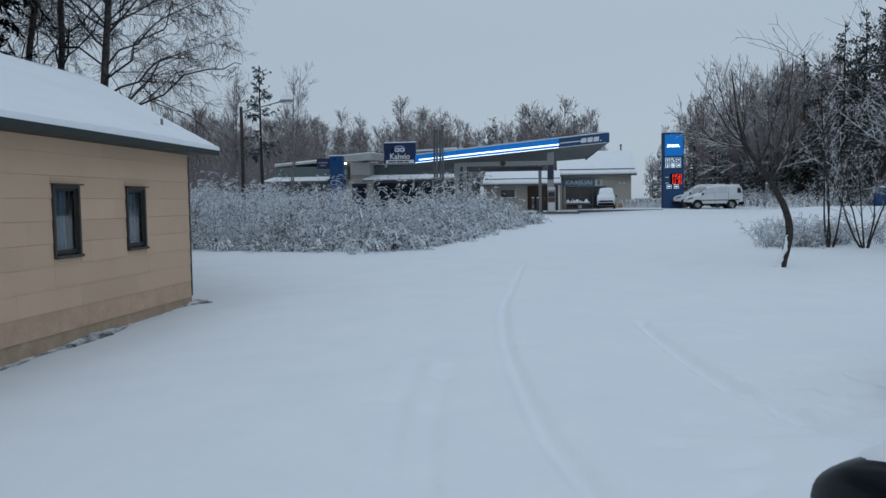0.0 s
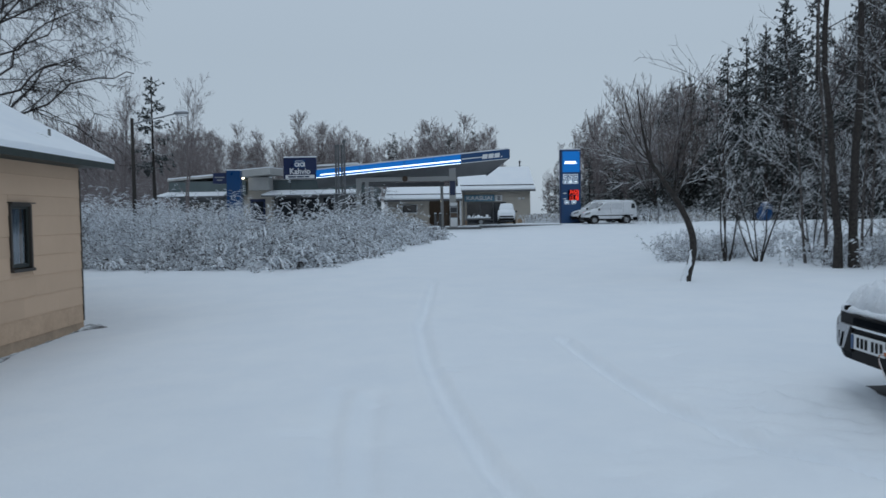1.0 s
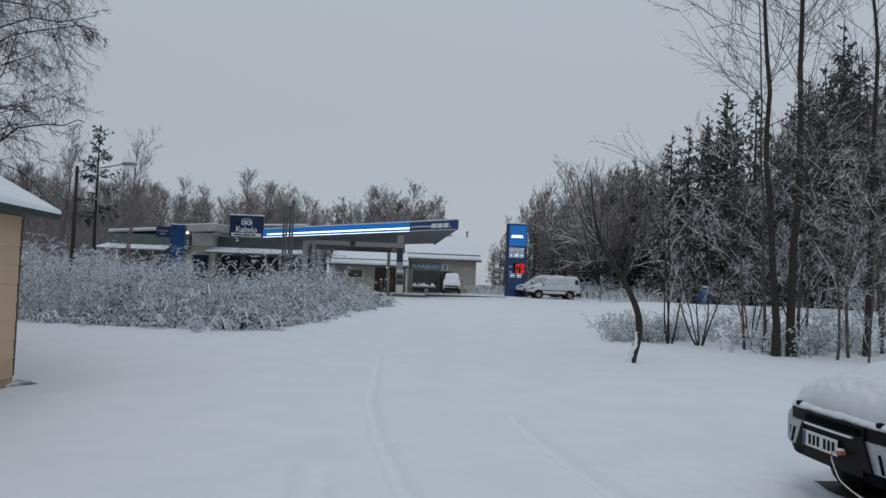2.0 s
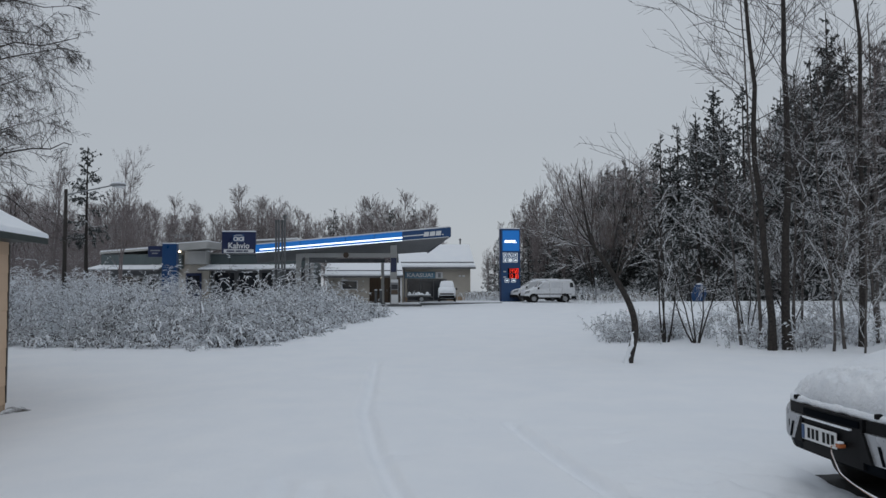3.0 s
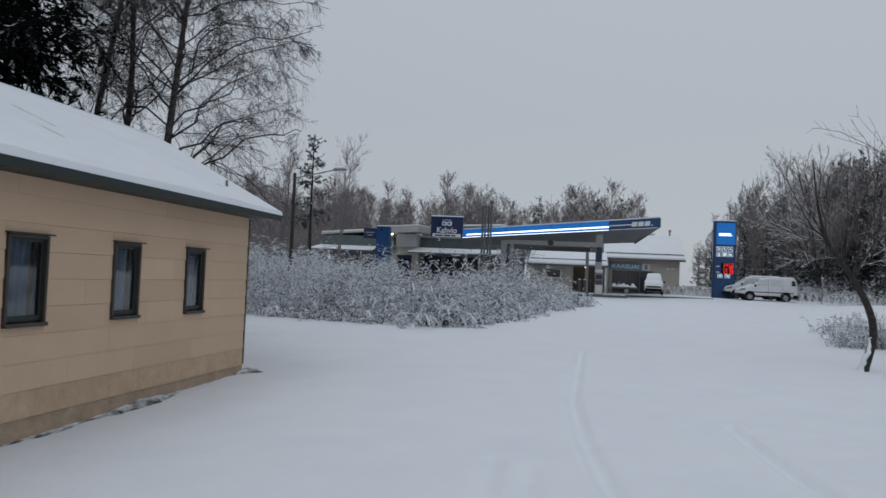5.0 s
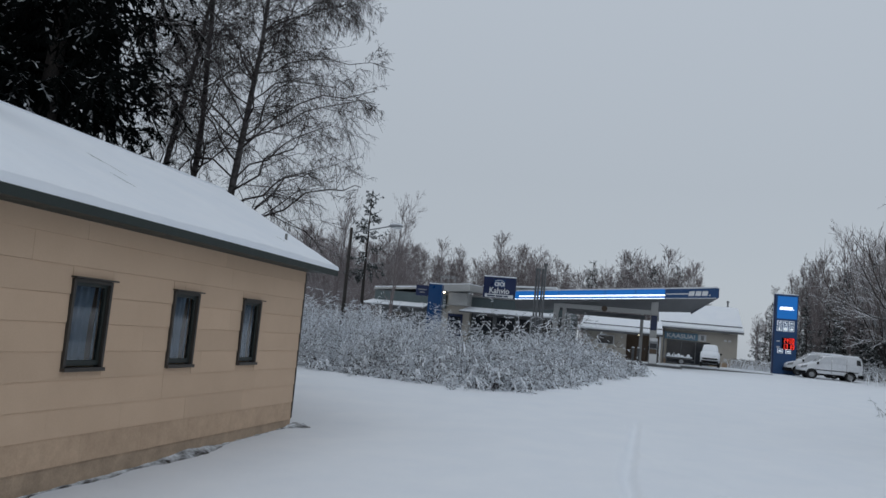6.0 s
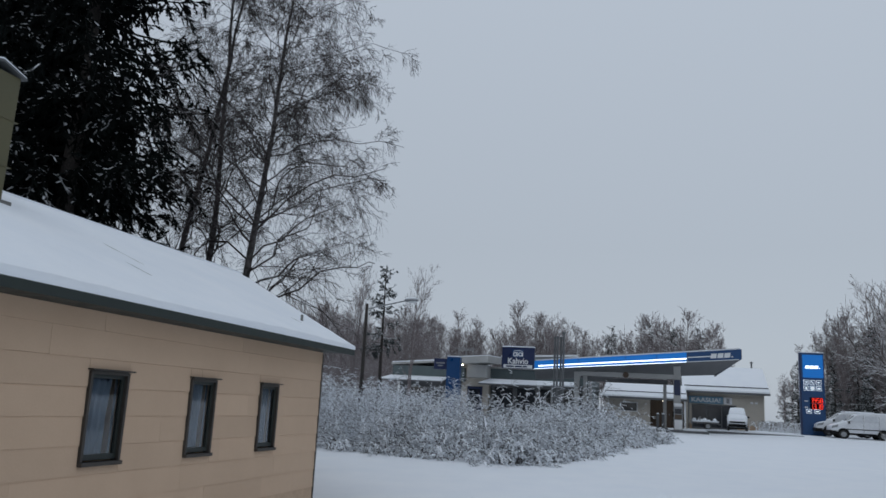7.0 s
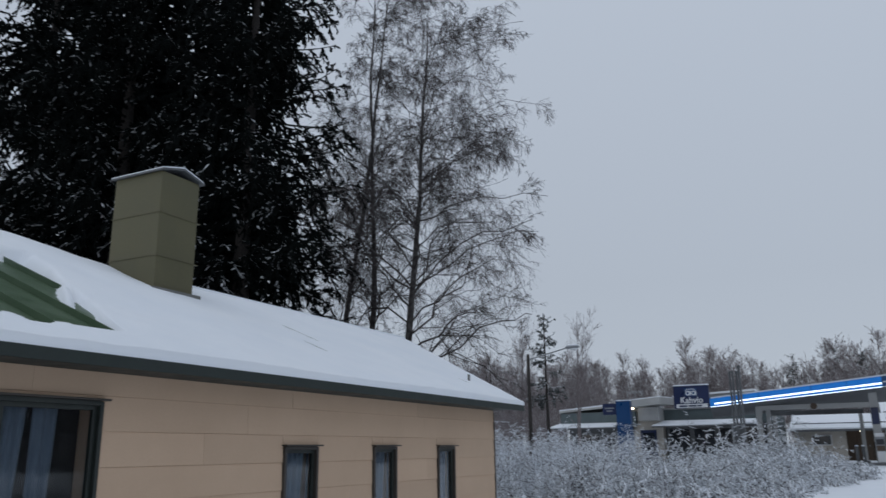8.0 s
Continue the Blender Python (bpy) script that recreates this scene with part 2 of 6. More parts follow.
def rod(x, y, z0, z1, r, seg=16, r2=None):
    bm = bmesh.new()
    bmesh.ops.create_cone(bm, cap_ends=True, segments=seg, radius1=r, radius2=r if r2 is None else r2, depth=z1 - z0,
                          matrix=Matrix.Translation((x, y, (z0 + z1) / 2)))
    return bm


def ball(x, y, z, rx, ry, rz, seg=16):
    bm = bmesh.new()
    bmesh.ops.create_uvsphere(bm, u_segments=seg, v_segments=seg // 2, radius=1,
                              matrix=Matrix.LocRotScale((x, y, z), None, (rx, ry, rz)))
    return bm


def disc(x, y, z, r, w, seg=24, axis="y"):
    """A wheel-like cylinder, lying along an axis."""
    bm = bmesh.new()
    turn = Matrix.Rotation(radians(90), 4, "X" if axis == "y" else "Y")
    bmesh.ops.create_cone(bm, cap_ends=True, segments=seg, radius1=r, radius2=r, depth=w, matrix=Matrix.Translation((x, y, z)) @ turn)
    return bm


def fast_mesh(name, V, Q, smooth=False):
    me = bpy.data.meshes.new(name)
    V, Q = np.asarray(V, dtype=np.float32), np.asarray(Q, dtype=np.int32)
    me.vertices.add(len(V))
    me.vertices.foreach_set("co", V.ravel())
    me.loops.add(Q.size)
    me.loops.foreach_set("vertex_index", Q.ravel())
    me.polygons.add(len(Q))
    me.polygons.foreach_set("loop_start", np.arange(0, Q.size, Q.shape[1], dtype=np.int32))
    me.polygons.foreach_set("use_smooth", np.full(len(Q), smooth))
    me.update(calc_edges=True)
    return me


def tube_mesh(name, levels, sides=3, smooth=False):
    """One mesh of tapered tubes: levels of (points [N, n, 3], radii [N, n])."""
    VV, QQ, base = [], [], 0
    spin = np.random.default_rng(len(levels))
    for level in levels:
        P, R = level[:2]
        N, n, _ = P.shape
        T = np.gradient(P, axis=1)
        T /= np.linalg.norm(T, axis=2, keepdims=True) + 1e-9
        ref = np.where(np.abs(T[:, :1, 2:3]) > 0.9, np.array([[[1.0, 0, 0]]]), np.array([[[0, 0, 1.0]]]))
        A = np.cross(T, np.broadcast_to(ref, T.shape))
        A /= np.linalg.norm(A, axis=2, keepdims=True) + 1e-9
        B = np.cross(A, T)
        if len(level) > 2:
            # finest twigs: narrow blades, each turned its own way
            th = spin.uniform(0, 2 * np.pi, N)[:, None, None]
            W = (A * np.cos(th) + B * np.sin(th)) * R[:, :, None] * 1.25
            idx = base + np.arange(N * n * 2).reshape(N, n, 2)
            VV.append(np.stack([P - W, P + W], 2).reshape(-1, 3))
            QQ.append(np.stack([idx[:, :-1, 0], idx[:, :-1, 1], idx[:, 1:, 1], idx[:, 1:, 0]], -1).reshape(-1, 4))
            base += N * n * 2
            continue
        th = np.linspace(0, 2 * np.pi, sides, endpoint=False) + (np.pi / 6 if sides == 3 else 0)
        ring = A[:, :, None, :] * np.cos(th)[None, None, :, None] + B[:, :, None, :] * np.sin(th)[None, None, :, None]
        V = P[:, :, None, :] + ring * R[:, :, None, None]
        idx = base + np.arange(N * n * sides).reshape(N, n, sides)
        a, b = idx[:, :-1], idx[:, 1:]
        Q = np.stack([a, np.roll(a, -1, 2), np.roll(b, -1, 2), b], axis=-1).reshape(-1, 4)
        VV.append(V.reshape(-1, 3))
        QQ.append(Q)
        base += N * n * sides
    return fast_mesh(name, np.concatenate(VV), np.concatenate(QQ), smooth)


def children(rng, P, R, count, t0, t1, angle, ratio, n=4, up=0.0, sag=0.0, wob=0.05, thin=0.6, tip=0.3, shrink=0.55, rmin=0.003, spread=0.25):
    """Branches that leave given branches: count each, between t0 and t1 of their length."""
    N, m, _ = P.shape
    idx = np.repeat(np.arange(N), count)
    K = len(idx)
    t = rng.uniform(t0, t1, K)
    f = t * (m - 1)
    i = np.minimum(f.astype(int), m - 2)
    w = (f - i)[:, None]
    start = P[idx, i] * (1 - w) + P[idx, i + 1] * w
    tan = P[idx, i + 1] - P[idx, i]
    tan /= np.linalg.norm(tan, axis=1, keepdims=True) + 1e-9
    side = np.cross(tan, rng.normal(size=(K, 3)))
    side /= np.linalg.norm(side, axis=1, keepdims=True) + 1e-9
    a = np.radians(angle) * rng.uniform(1 - spread, 1 + spread, K)[:, None]
    d = tan * np.cos(a) + side * np.sin(a)
    d[:, 2] += up
    d /= np.linalg.norm(d, axis=1, keepdims=True)
    plen = np.linalg.norm(np.diff(P, axis=1), axis=2).sum(1)[idx]
    L = plen * ratio * (1 - shrink * t) * rng.uniform(0.65, 1.25, K)
    s = np.linspace(0, 1, n)
    Q = start[:, None] + d[:, None] * (L[:, None] * s)[:, :, None]
    Q[:, :, 2] += sag * L[:, None] * s ** 2
    jit = rng.normal(size=(K, n, 3)) * wob * L[:, None, None]
    jit[:, 0] = 0
    Q += np.cumsum(jit, axis=1) * 0.6
    r0 = np.maximum((R[idx, i] * (1 - w[:, 0]) + R[idx, i + 1] * w[:, 0]) * thin, rmin)
    RR = np.maximum(r0[:, None] * (1 - (1 - tip) * s), rmin * 0.7)
    return Q, RR


def stem(rng, base, top, r0, r1, n=12, wob=0.01, bow=(0, 0, 0)):
    s = np.linspace(0, 1, n)[:, None]
    P = np.array(base) * (1 - s) + np.array(top) * s + np.array(bow) * (4 * s * (1 - s))
    L = np.linalg.norm(np.array(top) - np.array(base))
    j = np.cumsum(rng.normal(size=(n, 3)) * wob * L, axis=0) * 0.5
    j[0] = 0
    R = r0 + (r1 - r0) * s[:, 0] ** 0.8
    R[0] *= 1.25
    return (P + j)[None], R[None]


def ground_z(x, y):
    x, y = np.asarray(x, float), np.asarray(y, float)
    z = 0.0163 * np.clip(y - 4, 0, 46) + 0.014 * np.clip(y - 50, 0, 12)
    z = z - 0.19 * np.exp(-((x + 5.2) / 2.6) ** 2) * np.clip((17 - y) / 4, 0, 1)
    z = z - 0.14 * np.clip((8.5 - x) / 5, 0, 1) * np.clip((y - 42) / 10, 0, 1)
    bank = np.clip((x - 9) / 6, 0, 1) * np.clip((y - 17) / 8, 0, 1) * np.clip((54 - y) / 14, 0, 1)
    # snow piled a little higher round the parked car
    z = z + 0.14 * np.clip((x - 2.2) / 1.8, 0, 1) * np.clip((10.5 - y) / 3, 0, 1) * np.clip((y - 2) / 2, 0, 1)
    return z + 0.55 * bank * bank * (3 - 2 * bank)


def gz(x, y):
    return float(ground_z(x, y))


# ---- snow-covered ground ----
TRACKS = [
    # old tyre tracks, filled with new snow: polylines on the ground, half width, depth
    ([(1.35, 3.0), (1.06, 4.0), (0.79, 5.1), (0.54, 6.8), (0.36, 8.4), (0.22, 10.6), (0.28, 13.5), (0.35, 17.0)], 0.085, 0.06),
    ([(3.3, 4.3), (2.69, 5.2), (2.34, 6.3), (2.2, 7.2), (2.06, 8.5), (1.98, 9.6)], 0.085, 0.075),
    ([(0.05, 3.2), (-0.17, 4.6), (-0.34, 5.8), (-0.43, 7.2)], 0.10, 0.028),
    ([(0.22, 3.2), (0.05, 4.6), (-0.05, 5.6), (-0.1, 7.0)], 0.10, 0.028),
    ([(0.3, 12.5), (0.75, 11.6), (1.19, 10.7), (1.5, 9.9)], 0.10, 0.028),
]


def track_depth(X, Y):
    D = np.zeros_like(X)
    for pts, half, deep in TRACKS:
        d2 = np.full_like(X, 1e9)
        for (ax, ay), (bx, by) in zip(pts[:-1], pts[1:]):
            vx, vy = bx - ax, by - ay
            t = np.clip(((X - ax) * vx + (Y - ay) * vy) / (vx * vx + vy * vy), 0, 1)
            d2 = np.minimum(d2, (X - ax - t * vx) ** 2 + (Y - ay - t * vy) ** 2)
        d = np.sqrt(d2)
        D -= deep * np.clip(1.3 - d / half, 0, 1)
        D += 0.12 * deep * np.exp(-((d - 1.7 * half) / (0.5 * half)) ** 2)
    return D


def wave(X, Y, seed, scale):
    rng = np.random.default_rng(seed)
    Z = np.zeros_like(X)
    for k in range(14):
        a, f, ph = rng.uniform(0, 6.28), scale * rng.uniform(0.5, 2.2), rng.uniform(0, 6.28)
        Z += np.sin((X * np.cos(a) + Y * np.sin(a)) * f + ph) / 14
    return Z


def shade_hollow(X, Y):
    """1 where the snow dips under the parked car and the shade-dark sheet shows."""
    edge = 0.12 * wave(X, Y, 12, 6.0) + 0.05 * wave(X, Y, 13, 22.0)
    d = np.minimum(np.minimum(X - 3.93, 8.2 - X), np.minimum(Y - 4.72, 6.75 - Y)) + edge
    return np.clip(d / 0.2, 0, 1)


def build_ground():
    xs = np.concatenate([-np.geomspace(12, 900, 26)[::-1], np.arange(-11.6, -2, 0.35), np.arange(-2, 5, 0.045), np.arange(5, 6, 0.1), np.arange(6, 16, 0.35), np.geomspace(16, 900, 26)])
    ys = np.concatenate([-np.geomspace(8, 600, 16)[::-1], np.arange(-7, 2.4, 0.4), np.arange(2.4, 11, 0.055), np.arange(11, 14, 0.1), np.arange(14, 40, 0.4), np.geomspace(40, 1400, 46)])
    X, Y = np.meshgrid(xs, ys)
    Z = ground_z(X, Y) + 0.05 * wave(X, Y, 3, 0.5) * np.clip((40 - np.hypot(X, Y)) / 20, 0, 1) + 0.02 * wave(X, Y, 5, 3.0) * np.clip((25 - np.hypot(X, Y)) / 10, 0, 1)
    scuff = np.exp(-((X - 3.2) / 0.8) ** 2 - ((Y - 6.1) / 1.4) ** 2)
    Z += track_depth(X, Y) + scuff * (0.05 * np.maximum(wave(X, Y, 9, 7.0), -0.15) + 0.085 * wave(X, Y, 10, 17.0)) - 0.085 * shade_hollow(X, Y)
    # old filled footprints beside the tracks
    rng = random.Random(44)
    for k in range(46):
        fx, fy = (rng.uniform(1.6, 3.6), rng.uniform(2.6, 5.6)) if k < 34 else (rng.uniform(-0.6, 3.2), rng.uniform(5.5, 10))
        turn = rng.uniform(-0.7, 0.7)
        du, dv = (X - fx) * math.cos(turn) + (Y - fy) * math.sin(turn), (Y - fy) * math.cos(turn) - (X - fx) * math.sin(turn)
        Z -= rng.uniform(0.015, 0.045) * np.exp(-(du / 0.16) ** 2 - (dv / 0.07) ** 2)
    V = np.stack([X, Y, Z], -1).reshape(-1, 3)
    ny, nx = X.shape
    i = np.arange(nx * ny).reshape(ny, nx)
    Q = np.stack([i[:-1, :-1], i[:-1, 1:], i[1:, 1:], i[1:, :-1]], -1).reshape(-1, 4)
    ob = new("ground", fast_mesh("ground", V, Q, True))
    ob.data.materials.append(M_SNOW)
    tagged(ob, "smooth fresh snow with old filled tyre tracks", "ground", kind="structure")


build_ground()

# near-black sheet under the car: its shade is put into the ground colour
X, Y = np.meshgrid(np.linspace(3.45, 8.4, 66), np.linspace(4.5, 7.2, 40))
i = np.arange(X.size).reshape(X.shape)
shade_sheet = new("shade_sheet", fast_mesh("shade_sheet", np.stack([X, Y, ground_z(X, Y) - 0.05 + 0.012 * wave(X, Y, 14, 9.0)], -1).reshape(-1, 3), np.stack([i[:-1, :-1], i[:-1, 1:], i[1:, 1:], i[1:, :-1]], -1).reshape(-1, 4), True))
shade_sheet.data.materials.append(M_CAR_SHADE)
tagged(shade_sheet, "dark ground sheet with the parked car's shade in its colour", "ground", kind="structure")


# ---- the cream house ----
WALL_X, WALL_END, WALL_START = -5.0, 12.15, -6.0
WINDOWS = [(6.76, 7.34, 0.99, 1.86), (8.47, 9.02, 0.99, 1.86), (10.15, 10.68, 0.99, 1.86), (2.75, 4.50, 0.95, 2.20)]
EAVE_X, RIDGE_X, BACK_X = -4.62, -8.45, -12.28
EAVE_Z, RIDGE_Z = 2.52, 4.17
END_EAVE, END_RIDGE, END_BACK = 12.55, 15.3, 18.05


def wall_blocks(x0, x1, z0, z1):
    cuts, specs, y = sorted(WINDOWS), [], WALL_START
    for a, b, lo, hi in cuts:
        specs += [(x0, x1, y, a, z0, z1), (x0, x1, a, b, z0, lo), (x0, x1, a, b, hi, z1)]
        y = b
    return specs + [(x0, x1, y, WALL_END, z0, z1)]


def build_window(house, a, b, lo, hi, wide):
    a, b, lo, hi = a + 0.035, b - 0.035, lo + 0.03, hi - 0.03
    win = part("window", boxes((-5.06, -4.972, a - 0.035, a, lo - 0.02, hi + 0.03), (-5.06, -4.972, b, b + 0.035, lo - 0.02, hi + 0.03),
                               (-5.06, -4.972, a, b, hi, hi + 0.035), bevel=0.004), M_TRIM_DARK if wide else M_TRIM, house, "weathered dark window casing")
    part("sill", boxes((-5.04, -4.945, a - 0.04, b + 0.04, lo - 0.05, lo - 0.012), bevel=0.005), M_TRIM, win)
    part("drip_board", boxes((-5.03, -4.935, a - 0.06, b + 0.07, hi + 0.036, hi + 0.052), bevel=0.003), M_TRIM, win)
    s = 0.035
    part("sash", boxes((-5.05, -5.008, a, a + s, lo, hi), (-5.05, -5.008, b - s, b, lo, hi), (-5.05, -5.008, a + s, b - s, lo, lo + s + 0.02),
                       (-5.05, -5.008, a + s, b - s, hi - s, hi), *([(-5.05, -5.008, (a + b) / 2 - 0.07, (a + b) / 2 + 0.07, lo + s, hi - s)] if wide else []), bevel=0.004), M_TRIM_DARK, win)
    panes = ((a + s, (a + b) / 2 - 0.07), ((a + b) / 2 + 0.07, b - s)) if wide else ((a + s, b - s),)
    for p, q in panes:
        pane = part("pane", boxes((-5.032, -5.026, p, q, lo + s + 0.02, hi - s)), M_GLASS, win, "window pane reflecting the grey sky")
        pane.visible_shadow = False
    # gathered curtain, drawn to both sides of a dark gap
    bm = bmesh.new()
    spans = ((a + 0.01, a + 0.78 * (b - a)), (a + 0.94 * (b - a), b)) if not wide else ((a, a + 0.3), (a + 0.75, a + 1.15), (b - 0.5, b - 0.28))
    for p, q in spans:
        k = max(6, int((q - p) / 0.014))
        rows = []
        for z in (lo, (lo + hi) / 2, hi):
            pinch = 0.9 if z != hi else 1.0
            rows.append([bm.verts.new((-5.085 + 0.016 * math.sin(7 + 62 * (p + (q - p) * i / k) + 1.5 * math.sin(5 * p)), p + (q - p) * i / k * pinch, z)) for i in range(k + 1)])
        for r0, r1 in zip(rows[:-1], rows[1:]):
            for i in range(k):
                bm.faces.new((r0[i], r0[i + 1], r1[i + 1], r1[i]))
    part("curtain", bm, M_CURTAIN, win, "pale blue gathered curtain", smooth=True)
    # dark-coloured sheet behind the glass, in place of an unlit room's gloom
    part("room_back", boxes((-5.95, -5.9, a - 0.6, b + 0.6, lo - 0.6, hi + 0.35)), M_DARK_ROOM, win, "dark sheet standing in for the unlit room")


def build_house():
    house = thing("house", label="low cream panel-clad house with snow-covered gable roof", category="house")
    wall = part("front_wall", boxes(*wall_blocks(-5.25, -5.022, 0.09, 2.431)), M_SIDING, house)
    part("plinth", boxes((-5.25, -5.012, WALL_START, WALL_END - 0.02, -0.6, 0.10)), M_PLINTH, house, "stained concrete plinth")
    # the other walls, unseen: the far end runs slantwise under its gable
    far = [(-5.0, 12.15), (-11.9, 17.15), (-11.9, 16.9), (-5.25, 12.08)]
    part("end_wall", prism(far, -0.6, 2.42, "z"), M_SIDING, house)
    part("back_wall", boxes((-11.9, -11.65, WALL_START, 16.9, -0.6, 2.42), (-11.65, -5.25, WALL_START, WALL_START + 0.25, -0.6, 2.42)), M_SIDING, house)
    gable = [(-5.0, 2.42), (RIDGE_X, RIDGE_Z - 0.14), (-11.9, 2.42)]
    part("near_gable", prism(gable, WALL_START, WALL_START + 0.2, "y"), M_SIDING, house)
    bm = bmesh.new()
    for off in (0, -0.2):
        vs = [bm.verts.new((x, 12.1 + (-5.0 - x) * 0.7246 + off, z)) for x, z in gable]
        bm.faces.new(vs)
    part("far_gable", bm, M_SIDING, house)
    # roof deck of green sheet metal
    for a, b, ea in ((EAVE_X, RIDGE_X, END_EAVE), (BACK_X, RIDGE_X, END_BACK)):
        part("roof_slope", slab([(a, -6.5, EAVE_Z), (a, ea, EAVE_Z), (b, END_RIDGE, RIDGE_Z), (b, -6.5, RIDGE_Z)], 0.05), M_ROOF_GREEN, house, "green sheet-metal roof slope")
    # fascia board and gutter edge along the eave, rake board on the far end
    part("fascia", boxes((EAVE_X - 0.03, EAVE_X + 0.012, -6.5, END_EAVE - 0.01, 2.425, 2.515), bevel=0.006), M_FASCIA, house, "dark green eaves fascia")
    part("soffit", boxes((-5.02, EAVE_X - 0.03, -6.5, END_EAVE - 0.35, 2.432, 2.45)), M_FASCIA, house)
    bm = bmesh.new()
    q = [(EAVE_X, END_EAVE, EAVE_Z), (RIDGE_X, END_RIDGE, RIDGE_Z), (BACK_X, END_BACK, EAVE_Z)]
    for (x0, y0, z0), (x1, y1, z1) in zip(q[:-1], q[1:]):
        top = [bm.verts.new(p) for p in ((x0, y0, z0 - 0.004), (x1, y1, z1 - 0.004), (x1, y1 - 0.04, z1 - 0.004), (x0, y0 - 0.04, z0 - 0.004))]
        low = [bm.verts.new((v.co.x, v.co.y, v.co.z - 0.095)) for v in top]
        for i in range(4):
            bm.faces.new((top[i], top[(i + 1) % 4], low[(i + 1) % 4], low[i]))
        bm.faces.new(top)
        bm.faces.new(low[::-1])
    part("rake_board", bm, M_FASCIA, house, "dark green rake board")
    # snow blanket on the front slope, slid off one patch down to the metal
    nu, nv = 110, 520
    U, Vv = np.meshgrid(np.linspace(0, 1, nu), np.linspace(0, 1, nv), indexing="ij")
    X = EAVE_X - 0.0 + (RIDGE_X - EAVE_X) * U
    Y = -6.5 + (END_EAVE + (END_RIDGE - END_EAVE) * U + 6.5) * Vv
    Z = EAVE_Z + (RIDGE_Z - EAVE_Z) * U
    edge_far = (Y - (END_EAVE + (END_RIDGE - END_EAVE) * U))
    T = 0.075 + 0.03 * wave(X, Y, 21, 1.6) + 0.014 * wave(X, Y, 22, 7)
    # drifted deeper round the bare patch and above it
    T = T + 0.13 * np.exp(-((Y - 5.6) / 1.3) ** 2) * np.clip(U * 1.6 - 0.55, 0, 1)
    # bare patch: a slanting wedge with streaks of snow left on its lower part
    left, right = 2.1 + (-5.0 - X) * 0.85, 4.75 + (-5.0 - X) * 0.34
    inside = np.minimum.reduce([Y - left, right - Y, (-5.05 - X) * 2.0, (X + 7.6) * 2.0]) + 0.22 * wave(X, Y, 25, 5)
    along = Y + 0.55 * (X + 5.0)
    streak = np.maximum(wave(along * 3.0, 0.35 * (X - 0.6 * Y), 26, 3.2) * 2.2, 0) * np.clip((X + 6.6) / 1.0, 0, 1)
    T = T - np.clip((inside - streak) / 0.12, 0, 1) * 0.22
    T = np.maximum(T, -0.02)
    T = T * np.clip(-edge_far / 0.12 + 0.35, 0, 1) ** 0.5
    top = np.stack([X, Y, Z + T], -1)
    top[0, :, 0] += 0.012
    low = np.stack([X[0] + 0.012, Y[0], np.full(nv, EAVE_Z - 0.004)], -1)[None]
    endl = np.stack([X, Y, Z - 0.004], -1)[:, -1:]
    V = np.concatenate([top.reshape(-1, 3), low.reshape(-1, 3), endl.reshape(-1, 3)])
    i = np.arange(nu * nv).reshape(nu, nv)
    Q = [np.stack([i[:-1, :-1], i[1:, :-1], i[1:, 1:], i[:-1, 1:]], -1).reshape(-1, 4)[:, ::-1]]
    j = nu * nv + np.arange(nv)
    Q.append(np.stack([j[:-1], j[1:], i[0, 1:], i[0, :-1]], -1))
    k = nu * nv + nv + np.arange(nu)
    Q.append(np.stack([k[:-1], k[1:], i[1:, -1], i[:-1, -1]], -1))
    mesh_part("roof_snow", fast_mesh("roof_snow", V, np.concatenate(Q), True), M_SNOW, house, "smooth snow blanket on the roof")
    part("back_roof_snow", slab([(BACK_X, -6.5, EAVE_Z + 0.1), (RIDGE_X, -6.5, RIDGE_Z + 0.1), (RIDGE_X, END_RIDGE, RIDGE_Z + 0.1), (BACK_X, END_BACK, EAVE_Z + 0.1)][::-1], 0.09), M_SNOW, house)
    # standing seams
    slope = math.atan2(RIDGE_Z - EAVE_Z, EAVE_X - RIDGE_X)
    seam_me = None
    y = -6.0
    while y < 12.3:
        s = part("seam", boxes((-3.9, 0, -0.007, 0.007, -0.01, 0.054)), M_ROOF_GREEN, house) if seam_me is None else mesh_copy("seam", seam_me, house)
        seam_me = s.data
        s.matrix_basis = pose(EAVE_X - 0.1, y, EAVE_Z + 0.045, 0, math.degrees(slope), 0)
        y += 0.56
    # small vent stub near the far end of the roof
    part("roof_vent", rod(-5.45, 12.2, 2.8, 3.04, 0.022, 10), M_CAP, house, "small roof vent pipe")
    # chimney: olive sheet metal, with a pitched cap
    ch = part("chimney", boxes((-8.36, -7.5, 7.2, 7.87, 3.3, 5.43), bevel=0.006), M_OLIVE, house, "olive sheet-metal chimney casing")
    for z in (4.28, 4.86):
        part("sheet_joint", boxes((-8.37, -7.49, 7.19, 7.93, z, z + 0.008)), M_OLIVE, ch)
    part("chimney_cap", prism([(7.15, 5.42), (7.535, 5.52), (7.92, 5.42), (7.92, 5.448), (7.535, 5.548), (7.15, 5.448)], -8.41, -7.45, "x"), M_GREY_DARK, ch, "dark pitched chimney cap")
    part("cap_snow", prism([(7.155, 5.451), (7.535, 5.551), (7.915, 5.451), (7.90, 5.468), (7.535, 5.57), (7.17, 5.468)], -8.405, -7.455, "x"), M_SNOW, ch)
    part("chimney_flashing", boxes((-8.42, -7.44, 7.15, 7.97, 3.55, 3.86)), M_CAP, ch)
